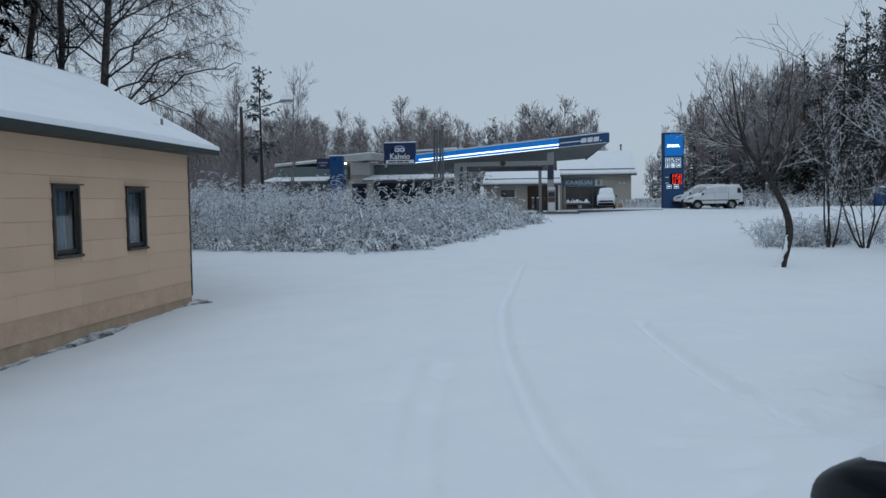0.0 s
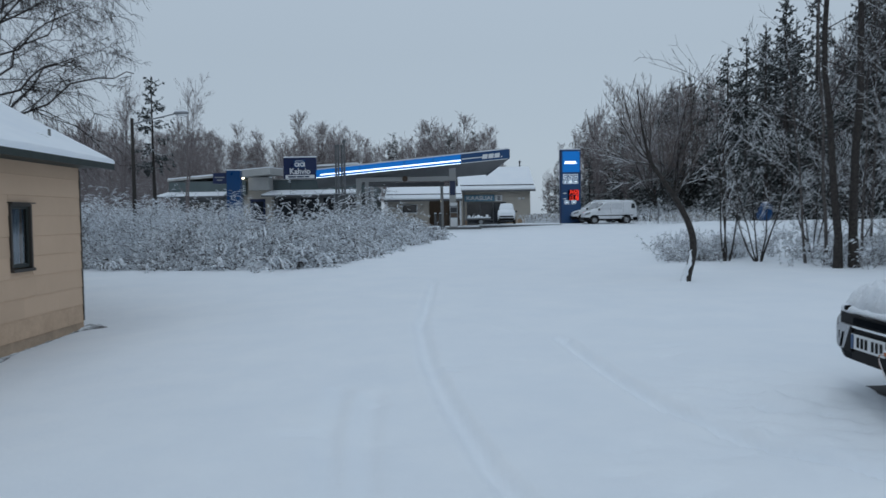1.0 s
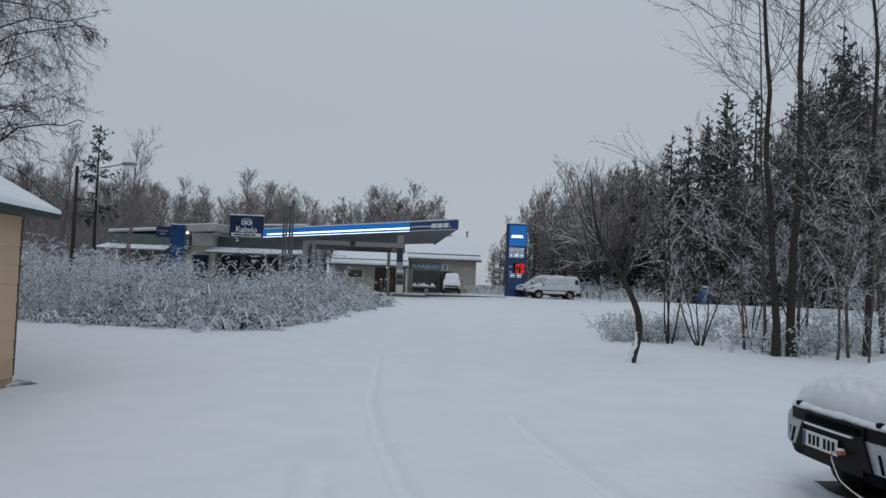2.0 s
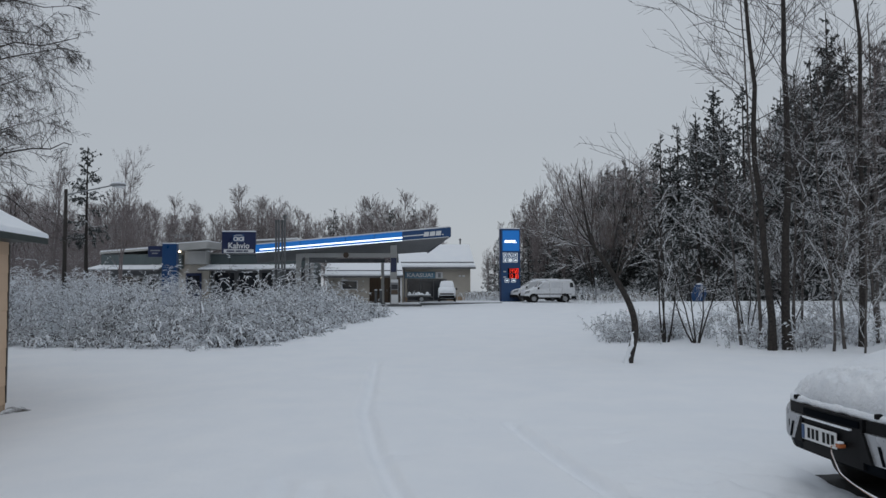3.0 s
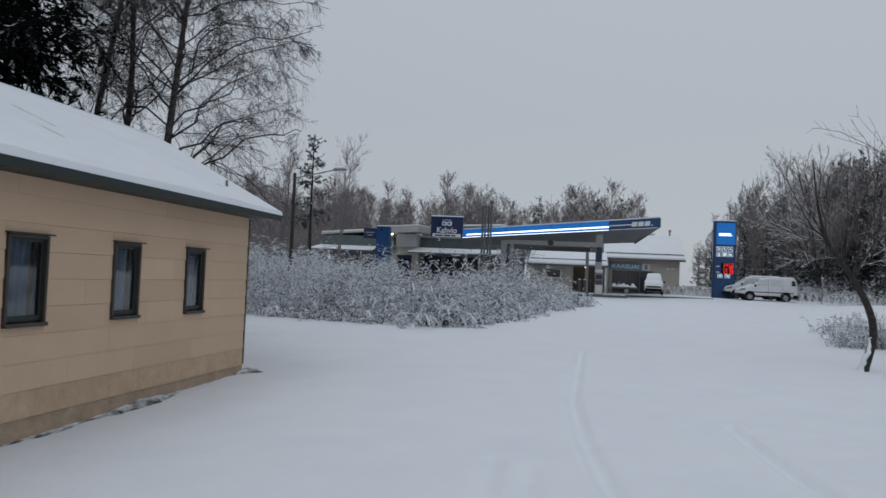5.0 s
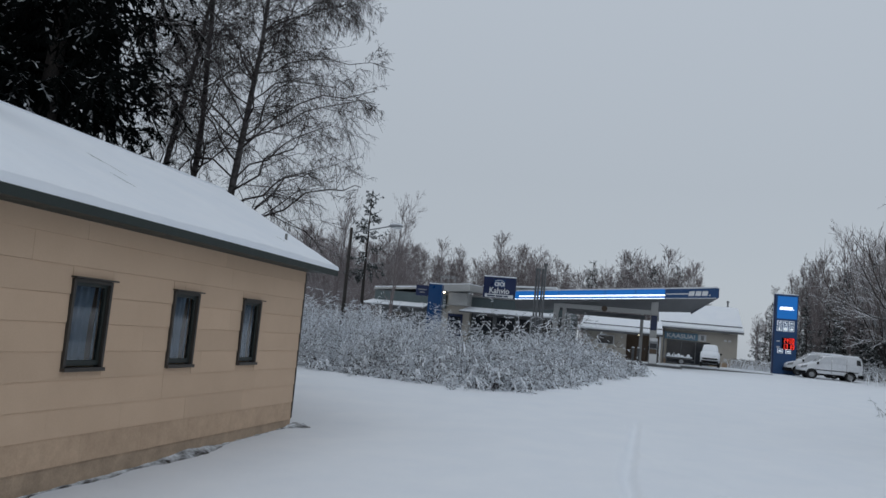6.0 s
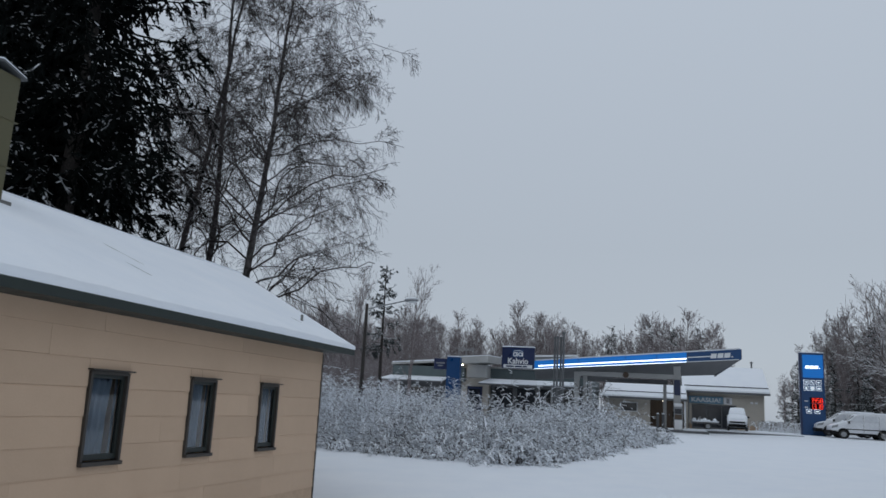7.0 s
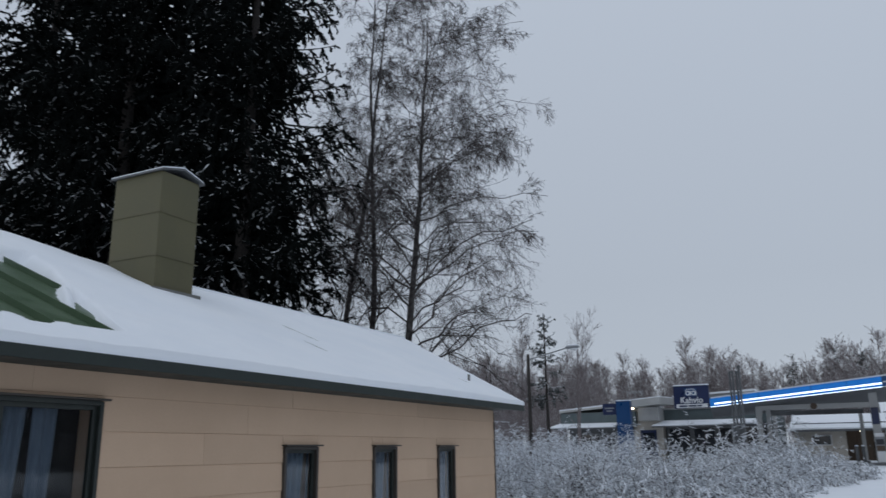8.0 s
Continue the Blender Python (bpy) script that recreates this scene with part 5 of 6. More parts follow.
def build_van(place, label):
    v = thing("parked_van", place, 0, label, "van", "vans beside the pylon")
    v.scale = (0.93, 0.93, 0.89)
    side = [(0.04, 0.36), (0.0, 0.55), (0.02, 0.78), (0.1, 0.9), (0.3, 1.0), (0.95, 1.16), (1.3, 1.45), (1.6, 1.68), (1.8, 1.79), (2.1, 1.84), (3.0, 1.87), (3.9, 1.84), (4.06, 1.76), (4.14, 1.5), (4.2, 1.0), (4.15, 0.36)]
    part("body", prism(side, -0.84, 0.84, "y", 0.07), M_VANWHITE, v, "white van body", True)
    part("roof_lamp", rod(3.5, 0, 1.9, 2.08, 0.07, 12), M_OFFWHITE, v, "small pale roof lamp")
    for s in (-1, 1):
        y = s * 0.855
        lo, hi = min(y, y - s * 0.03), max(y, y - s * 0.03)
        part("side_window", prism([(1.15, 1.2), (1.62, 1.66), (2.05, 1.68), (2.05, 1.2)], lo, hi, "y"), M_FROSTED, v, "frosted side window")
        part("rear_side_window", prism([(2.2, 1.22), (2.2, 1.68), (3.0, 1.7), (3.0, 1.22)], lo, hi, "y"), M_FROSTED, v, "frosted side window")
        part("quarter_window", prism([(3.75, 1.25), (3.75, 1.66), (3.98, 1.64), (4.06, 1.25)], lo, hi, "y"), M_SHOPGLASS, v, "dark quarter window")
        part("rear_door_gap", boxes((3.1, 3.112, lo - 0.002, hi + 0.002, 0.45, 1.7)), M_GREY_DARK, v)
        part("rub_strip", boxes((1.0, 3.9, lo, hi, 0.66, 0.72)), M_PLASTIC, v)
        part("door_gap", boxes((2.1, 2.115, lo - 0.002, hi + 0.002, 0.45, 1.7)), M_GREY_DARK, v)
        part("sill", boxes((1.1, 2.9, lo, hi, 0.3, 0.42)), M_PLASTIC, v)
        part("arch", disc(0.8, s * 0.83, 0.36, 0.39, 0.07), M_PLASTIC, v)
        part("arch", disc(3.35, s * 0.83, 0.36, 0.39, 0.07), M_PLASTIC, v)
        part("mirror", boxes((1.1, 1.22, min(y, y + s * 0.2), max(y, y + s * 0.2), 1.1, 1.28), bevel=0.03), M_PLASTIC, v)
        part("tail_light", boxes((4.14, 4.19, s * 0.7 - 0.08, s * 0.7 + 0.08, 0.9, 1.4), bevel=0.01), M_BROWN, v)
        part("headlight", prism([(0.02, 0.72), (0.1, 0.9), (0.5, 1.0), (0.42, 0.8)], lo, hi, "y"), M_GREY, v)
    part("windscreen", slab([(1.0, 0.72, 1.19), (1.0, -0.72, 1.19), (1.55, -0.66, 1.70), (1.55, 0.66, 1.70)][::-1], 0.03), M_SHOPGLASS, v, "dark windscreen")
    part("front_bumper", boxes((-0.07, 0.42, -0.85, 0.85, 0.28, 0.56), bevel=0.05), M_PLASTIC, v, "black front bumper")
    part("rear_bumper", boxes((3.85, 4.26, -0.85, 0.85, 0.3, 0.55), bevel=0.05), M_PLASTIC, v, "black rear bumper")
    part("roof_snow", boxes((1.95, 3.95, -0.7, 0.7, 1.84, 1.93), bevel=0.04), M_SNOW, v, "snow on the roof")
    wheels(v, ((0.8, 0.8), (0.8, -0.8), (3.35, 0.8), (3.35, -0.8)), 0.3)
    return v


van = build_van((11.2, 59.0, gz(13, 59)), "white panel van with frosted windows and snowy roof")
copy_thing(van, pose(10.8, 61.6, gz(13, 61) + 0.06, 0, 0, 0))
snowed = build_car("snowed_car", (6.05, 65.4, gz(6, 66)), 85, M_VANWHITE, "car plastered with snow in front of the workshop", M_SNOW, 0.12)
part("front_bumper", boxes((-0.03, 0.25, -0.76, 0.76, 0.3, 0.52), bevel=0.05), M_PLASTIC, snowed, "dark front bumper")
part("grille", boxes((-0.02, 0.1, -0.66, 0.66, 0.58, 0.7), bevel=0.02), M_PLASTIC, snowed, "dark grille between the headlights")
snowed.scale = (0.95, 0.85, 1.04)


def build_trailer():
    z = gz(4, 68)
    t = thing("flatbed_trailer", (3.9, 68.3, z), 0, "empty flatbed trailer dusted with snow", "trailer")
    part("bed", boxes((-1.1, 1.0, -0.6, 0.6, 0.48, 0.6), bevel=0.02), M_GREY_DARK, t)
    part("bed_snow", boxes((-1.08, 0.98, -0.58, 0.58, 0.603, 0.7), bevel=0.03), M_SNOW_CLUMP, t)
    rng = random.Random(17)
    for k in range(7):
        x = rng.uniform(-0.95, 0.8)
        part("snow_lump", ball(x, rng.uniform(-0.4, 0.3), 0.72, 0.16, 0.14, rng.uniform(0.08, 0.2), 10), M_SNOW_CLUMP, t, "", True)
    part("drawbar", boxes((0.98, 1.2, -0.06, 0.06, 0.4, 0.48)), M_GREY_DARK, t)
    part("stake", boxes((-0.5, -0.4, -0.55, -0.45, 0.6, 1.0)), M_GREY, t)
    part("end_board", boxes((-1.12, -1.02, -0.6, 0.6, 0.4, 0.85), bevel=0.02), M_GREY, t)
    wheels(t, ((0.15, 0.66), (0.15, -0.66)), 0.28, 0.16)


build_trailer()


def build_small_things():
    p = thing("marker_post", (16.35, 57, gz(16.35, 57)), label="pale marker post with a small sign", category="post")
    part("pole", rod(0, 0, -0.2, 1.75, 0.06, 10), M_GREY, p)
    part("cap", ball(0, 0, 1.76, 0.08, 0.08, 0.05, 10), M_SNOW, p)
    part("foot", rod(0, 0, -0.1, 0.12, 0.12, 10, 0.07), M_GREY_DARK, p)
    x, y = 17.0, 40.0
    t = thing("tarp_bundle", (x, y, gz(x, y)), label="blue tarpaulin bundle among the bushes", category="tarpaulin")
    bm = ball(0, 0, 0.4, 0.34, 0.3, 0.55, 20)
    rng = random.Random(8)
    for v in bm.verts:
        v.co.x += rng.uniform(-0.09, 0.09) + 0.12 * (v.co.z - 0.4)
        v.co.y += rng.uniform(-0.06, 0.06)
    part("cover", bm, M_BLUE, t, "creased blue cover", True)
    part("snow_cap", ball(0.06, 0, 0.9, 0.17, 0.15, 0.06, 14), M_SNOW, t, "", True)


build_small_things()


# ---- plants ----
def tree(name, loc, trunk_levels, crown_levels, bark, twig, label, category="tree", group="", sides=3, trunk_sides=10):
    t = thing(name, loc, 0, label, category, group)
    mesh_part("trunk", tube_mesh("trunk", trunk_levels, trunk_sides, True), bark, t)
    mesh_part("crown", tube_mesh("crown", crown_levels, sides), twig, t)
    return t


def birch(seed, loc, top, r0, label, limbs=26, c2=9, c3=8, c4=4, spread=0.40, rmin=0.006, twig=None, low=0.18, droop=0.26, group="", lod=0, thin=0.36, shrink=0.72, angle=36):
    rng = np.random.default_rng(seed)
    T = stem(rng, (0, 0, -0.3), top, r0, 0.02, 16, 0.006)
    l1 = children(rng, *T, limbs, low, 0.97, angle, spread, 8 - 3 * lod, up=0.3, sag=-0.34, wob=0.05, thin=thin, shrink=shrink, rmin=rmin * 1.8)
    l2 = children(rng, *l1, c2, 0.12, 0.98, angle, 0.6, 6 - 3 * lod, up=0.15, sag=-0.22, wob=0.055, thin=0.5 - 0.15 * lod, rmin=rmin * 1.3, shrink=0.7)
    l3 = children(rng, *l2, c3, 0.1, 1.0, angle, 0.56 + 0.15 * lod, 4 - 2 * lod, up=0.02 + 0.3 * lod, sag=-droop, wob=0.035, thin=0.55 - 0.15 * lod, rmin=rmin, shrink=0.6)
    lev = [l1, l2, l3] if not lod else [(*l1, 1), (*l2, 1), (*l3, 1)]
    if c4:
        lev.append((*children(rng, *l3, c4, 0.1, 1.0, 40, 0.58, 3, up=-0.12, sag=-droop * 1.2, wob=0.035, thin=0.55, rmin=rmin * 0.7, shrink=0.5), 1))
    return tree("birch_tree", loc, [T], lev, M_BARK_BIRCH, twig or M_TWIG, label, group=group, trunk_sides=6 if lod else 10)


def spruce(seed, loc, height, radius, label, whorl=200, side=13, fine=6, low=0.06, needle=None, thick=0.03, group="", name="spruce_tree", taper=0.85):
    rng = np.random.default_rng(seed)
    T = stem(rng, (0, 0, -0.3), (0, 0, height), height * 0.014 + 0.03, 0.02, 14, 0.002)
    t = np.sort(rng.uniform(low, 0.985, whorl))
    az = rng.uniform(0, 6.283, whorl)
    L = radius * (1 - t) ** taper * rng.uniform(0.75, 1.15, whorl) * np.clip((t - low) / 0.08 + 0.7, 0, 1) + 0.15
    n = 6
    s = np.linspace(0, 1, n)
    P = np.zeros((whorl, n, 3))
    P[:, :, 0] = (L * np.cos(az))[:, None] * s
    P[:, :, 1] = (L * np.sin(az))[:, None] * s
    dip = np.interp(t, [0, 0.6, 1], [-0.38, -0.15, 0.5])
    P[:, :, 2] = (t * height)[:, None] + (L * dip)[:, None] * s + 0.22 * L[:, None] * s ** 3
    P += rng.normal(size=P.shape) * 0.02 * L[:, None, None] * s[None, :, None]
    R = np.maximum(0.012 * L[:, None] + 0.012, thick * 0.6) * (1 - 0.7 * s)[None]
    l1 = (P, R)
    l2 = children(rng, *l1, side, 0.12, 1.0, 58, 0.34, 2 if needle else 4, up=-0.12, sag=-0.45, wob=0.03 if needle else 0.06, thin=0.9, tip=0.4, rmin=thick)
    lev = [(*l1, 1), (*l2, 1)] if needle else [l1, l2]
    if fine:
        lev.append((*children(rng, *l2, fine, 0.1, 1.0, 50, 0.48 if needle else 0.34, 2, up=-0.45, wob=0.05, thin=0.9, tip=0.35, rmin=thick * 0.85), 1))
    return tree(name, loc, [T], lev, M_BARK, needle or M_NEEDLE, label, group=group, sides=3)


def at(x, y, dz=0.0):
    return (x, y, gz(x, y) + dz)


# dark spruces and birches behind the house
birch(17, at(-13.4, 24), (1.2, 0, 17.6), 0.19, "tall bare birch with drooping dark twigs", limbs=54, c2=10, c3=9, c4=8, spread=0.40, low=0.22, shrink=0.42, thin=0.36, rmin=0.0062, angle=54, droop=0.30)
birch(12, at(-15.1, 24.5), (-0.2, 0, 20.5), 0.17, "tall bare birch with drooping dark twigs", limbs=36, c2=9, c3=9, c4=6, spread=0.29, low=0.24, shrink=0.6, thin=0.34, rmin=0.0062, angle=42, droop=0.32)
birch(13, at(-18.2, 26), (2.0, 0.5, 21), 0.18, "leaning bare birch beside dark spruces", limbs=32, c2=7, c3=7, c4=6, spread=0.32, low=0.25, thin=0.3, rmin=0.0075, angle=40)
spruce(21, at(-16.4, 18.8), 25, 4.3, "huge dark spruce with dustings of snow", whorl=360, side=15, fine=14, thick=0.031, taper=0.55)
spruce(22, at(-21.0, 17.8), 27, 4.8, "huge dark spruce with dustings of snow", whorl=340, side=15, fine=13, thick=0.032, taper=0.55)
spruce(23, at(-24.6, 17.2), 27, 5.0, "huge dark spruce with dustings of snow", whorl=320, side=15, fine=12, thick=0.034, taper=0.6)


spruce(24, at(-20.3, 21.0), 24, 4.2, "huge dark spruce with dustings of snow", whorl=230, side=11, fine=6, thick=0.085, taper=0.5)
spruce(25, at(-25.5, 21.0), 25, 4.6, "huge dark spruce with dustings of snow", whorl=230, side=11, fine=6, thick=0.09, taper=0.5)


# leaning young tree on the snow field
def leaning_tree():
    rng = np.random.default_rng(41)
    key = np.array([(0, 0, -0.1), (0.1, 0, 0.25), (0.19, 0, 0.62), (0.16, 0, 0.95), (0.05, 0, 1.27), (-0.2, 0.02, 1.74), (-0.45, 0.03, 2.1), (-0.68, 0.05, 2.42), (-0.80, 0.1, 2.9), (-0.88, 0.1, 3.4), (-0.95, 0.1, 4.0)])
    u = np.linspace(0, 10, 34)
    P = np.stack([np.interp(u, np.arange(11), key[:, k]) for k in range(3)], -1)
    P[1:-1] = 0.25 * P[:-2] + 0.5 * P[1:-1] + 0.25 * P[2:]
    P = P[None]
    R = np.interp(np.linspace(0, 1, 34), [0, 0.05, 0.5, 0.7, 1], [0.12, 0.082, 0.058, 0.042, 0.008])[None]
    # limbs that fan out from two forks
    fork, elbow, low = (-0.68, 0.05, 2.42), (-0.2, 0.02, 1.74), (-0.45, 0.03, 2.1)
    fans = [(fork, (-1.75, 2.75), 0.024), (fork, (-1.8, 3.25), 0.026), (fork, (-1.5, 3.75), 0.026), (fork, (-0.55, 4.2), 0.026), (fork, (-1.2, 4.05), 0.024), (low, (-1.75, 2.0), 0.02), (low, (-0.3, 3.85), 0.024),
            (elbow, (0.3, 3.75), 0.038), (elbow, (0.6, 3.15), 0.026), (elbow, (0.0, 3.95), 0.026), (low, (-0.75, 3.7), 0.024), (fork, (-1.0, 3.5), 0.02)]
    LP, LR = [], []
    for k, (a, (x, z), r) in enumerate(fans):
        y = (-0.9, 0.7, -0.3, 0.9, 0.4, -0.5, -0.9, 0.1, 0.6, -0.7, 1.0, -1.1)[k]
        p, q = stem(rng, a, (x, y, z), r * 0.72, 0.005, 12, 0.022, ((x - a[0]) * 0.14, y * 0.12, -0.10))
        q[0, 0] /= 1.25
        LP.append(p)
        LR.append(q)
    l1 = (np.concatenate(LP), np.concatenate(LR))
    l2 = children(rng, *l1, 9, 0.18, 1.0, 30, 0.50, 7, up=0.14, sag=0.02, wob=0.018, thin=0.5, rmin=0.0058, shrink=0.5)
    l3 = children(rng, *l2, 5, 0.12, 1.0, 32, 0.50, 4, up=0.1, wob=0.025, thin=0.6, rmin=0.0034, shrink=0.55)
    l4 = children(rng, *l3, 2, 0.2, 1.0, 34, 0.5, 3, up=0.08, wob=0.03, thin=0.7, rmin=0.0026, shrink=0.5)
    t = tree("young_tree", (5.60, 16.41, gz(5.6, 16.41)), [(P, R), l1], [l2, l3, (*l4, 1)], M_BARK, M_TWIG_DUSTED, "leaning bare young tree with snow on its branches", sides=4)
    s = np.linspace(0, 1, 12)
    Q = np.stack([np.interp(s, [0, 0.4, 1], [-0.06, 0.035, 0.125]), np.full(12, -0.05), np.interp(s, [0, 0.4, 1], [-0.05, 0.25, 0.66])], -1)[None]
    Q += rng.normal(size=Q.shape) * 0.012
    mesh_part("trunk_snow", tube_mesh("trunk_snow", [(Q, np.interp(s, [0, 0.15, 0.6, 1], [0.075, 0.055, 0.04, 0.01])[None])], 10, True), M_SNOW_CLUMP, t, "snow stuck to the foot of the trunk")


leaning_tree()


def thicket_tree(seed, x, y, top, r0, limbs, label, c2=7, c3=3, spread=0.28, low=0.06, up=0.2, rmin=0.0046, bow=(0, 0, 0), sag=0.0, angle=58, twig=None):
    rng = np.random.default_rng(seed)
    T = stem(rng, (0, 0, -0.2), top, r0 if r0 > 0.09 else r0 * 0.8, max(0.01, r0 * 0.25), 14, 0.006, bow)
    l1 = children(rng, *T, limbs, low, 0.98, angle, spread, 8, up=up, sag=sag, wob=0.022, thin=0.2, shrink=0.55, rmin=rmin * 1.6)
    l2 = children(rng, *l1, c2, 0.15, 1.0, 38, 0.58, 5, up=0.15, wob=0.03, thin=0.55, rmin=rmin * 1.2, shrink=0.7)
    l3 = children(rng, *l2, c3, 0.15, 1.0, 38, 0.6, 3, up=0.1, wob=0.035, thin=0.65, rmin=rmin * 0.9, shrink=0.6)
    return tree("bare_tree", at(x, y), [T], [l1, l2, l3], M_BARK if r0 > 0.09 else M_BARK_GREY, twig or M_TWIG_SNOW, label, group="bare trees of the thicket", sides=4)


TALL = "tall bare dark-trunked tree with snow on its branches"
SLIM = "slim bare sapling with snow-lined branches"
thicket_tree(51, 9.95, 18.7, (-0.3, 0.2, 12.5), 0.102, 24, TALL, spread=0.40, sag=0.12, up=0.12, twig=M_TWIG, low=0.24)
thicket_tree(52, 10.35, 18.7, (0.15, 0, 13.0), 0.115, 24, TALL, spread=0.38, sag=0.12, up=0.12, twig=M_TWIG, low=0.24)
thicket_tree(53, 12.45, 19.0, (0.1, 0, 12.5), 0.092, 24, TALL, spread=0.33, sag=0.1, up=0.15, twig=M_TWIG, low=0.24)
thicket_tree(54, 10.1, 19.6, (-0.15, 0, 9), 0.06, 22, TALL, spread=0.28, twig=M_TWIG)
thicket_tree(55, 11.2, 18.2, (-0.5, 0, 6.0), 0.045, 20, SLIM, spread=0.36, low=0.15)
thicket_tree(56, 11.75, 18.6, (0.5, 0, 5.5), 0.05, 18, SLIM, spread=0.36, bow=(-0.25, 0, 0), low=0.15)
thicket_tree(57, 13.2, 19.5, (-0.7, 0, 8.0), 0.06, 22, SLIM, spread=0.3, twig=M_TWIG_DUSTED)
thicket_tree(58, 12.0, 21.0, (0.3, 0, 7.0), 0.05, 20, SLIM, spread=0.3)
thicket_tree(59, 14.6, 21.5, (-0.2, 0, 9.0), 0.065, 24, SLIM, spread=0.3, twig=M_TWIG_DUSTED)
thicket_tree(60, 13.6, 18.0, (0.4, 0, 9.5), 0.07, 24, SLIM, spread=0.3, twig=M_TWIG_DUSTED)
thicket_tree(61, 14.3, 17.4, (-0.5, 0, 7.0), 0.07, 20, SLIM, spread=0.33, twig=M_TWIG_DUSTED)
thicket_tree(62, 9.9, 20.2, (-0.5, 0, 5.2), 0.05, 14, SLIM, spread=0.5, low=0.35, up=0.1, angle=48)
thicket_tree(64, 11.0, 19.6, (0.3, 0, 6.2), 0.045, 20, SLIM, spread=0.34)
thicket_tree(65, 12.9, 20.4, (-0.4, 0, 7.5), 0.05, 20, SLIM, spread=0.32, twig=M_TWIG_DUSTED)
thicket_tree(66, 11.6, 17.6, (0.2, 0, 4.6), 0.035, 18, SLIM, spread=0.36)
thicket_tree(67, 14.0, 19.8, (0.1, 0, 7.0), 0.05, 20, SLIM, spread=0.34, twig=M_TWIG_DUSTED)
thicket_tree(63, 12.9, 17.0, (-0.2, 0, 5.5), 0.05, 18, SLIM, spread=0.33)


def shrub(seed, x, y, stems_n, height, flare, label, c1=7, c2=5, c3=2, rmin=0.0055, r0=0.026, twig=None, name="shrub", c4=0):
    rng = np.random.default_rng(seed)
    parts_ = []
    for k in range(stems_n):
        a = 6.283 * k / stems_n + rng.uniform(-0.4, 0.4)
        f = flare * rng.uniform(0.4, 1.1)
        parts_.append(stem(rng, (0.05 * math.cos(a), 0.05 * math.sin(a), -0.1), (f * math.cos(a), f * math.sin(a), height * rng.uniform(0.75, 1.1)), r0, r0 * 0.3, 10, 0.015, (0.15 * f * math.cos(a), 0.15 * f * math.sin(a), 0)))
    T = (np.concatenate([p[0] for p in parts_]), np.concatenate([p[1] for p in parts_]))
    l1 = children(rng, *T, c1, 0.25, 1.0, 36, 0.42, 6, up=0.2, wob=0.025, thin=0.45, rmin=rmin * 1.5)
    l2 = children(rng, *l1, c2, 0.15, 1.0, 30, 0.58, 4, up=0.12, shrink=0.7, wob=0.03, thin=0.6, rmin=rmin)
    lev = [l1, l2]
    if c3:
        lev.append(children(rng, *l2, c3, 0.15, 1.0, 32, 0.62, 3, up=0.1, shrink=0.6, wob=0.035, thin=0.6, rmin=rmin * 0.85))
    if name != "shrub":
        lev[-1] = (*lev[-1], 1)
    s = thing(name, at(x, y), 0, label, "tree" if name != "shrub" else "shrub")
    mesh_part("stem", tube_mesh("stem", [T], 6, True), M_BARK, s)
    mesh_part("crown", tube_mesh("crown", lev, 3 if twig else 4), twig or M_TWIG_SNOW, s)
    return s


shrub(71, 8.25, 21.3, 4, 3.6, 0.7, "slender multi-stemmed shrub dusted with snow")
shrub(72, 9.0, 21.0, 5, 3.2, 1.1, "slender multi-stemmed shrub dusted with snow")
shrub(73, 13.0, 23.5, 5, 4.0, 1.3, "slender multi-stemmed shrub dusted with snow")
shrub(74, 11.3, 22.8, 4, 3.4, 1.1, "slender multi-stemmed shrub dusted with snow")
shrub(75, 19.4, 66.0, 16, 9.9, 3.3, "round-crowned bare willow with frosted twigs paled by painted-in haze", c1=14, c2=9, c3=7, rmin=0.008, r0=0.065, twig=M_TWIG_FAR, name="willow_tree")
shrub(76, 23.6, 69.0, 14, 10.0, 2.8, "round-crowned bare willow with frosted twigs paled by painted-in haze", c1=12, c2=9, c3=6, rmin=0.009, r0=0.07, twig=M_TWIG_FAR, name="willow_tree")


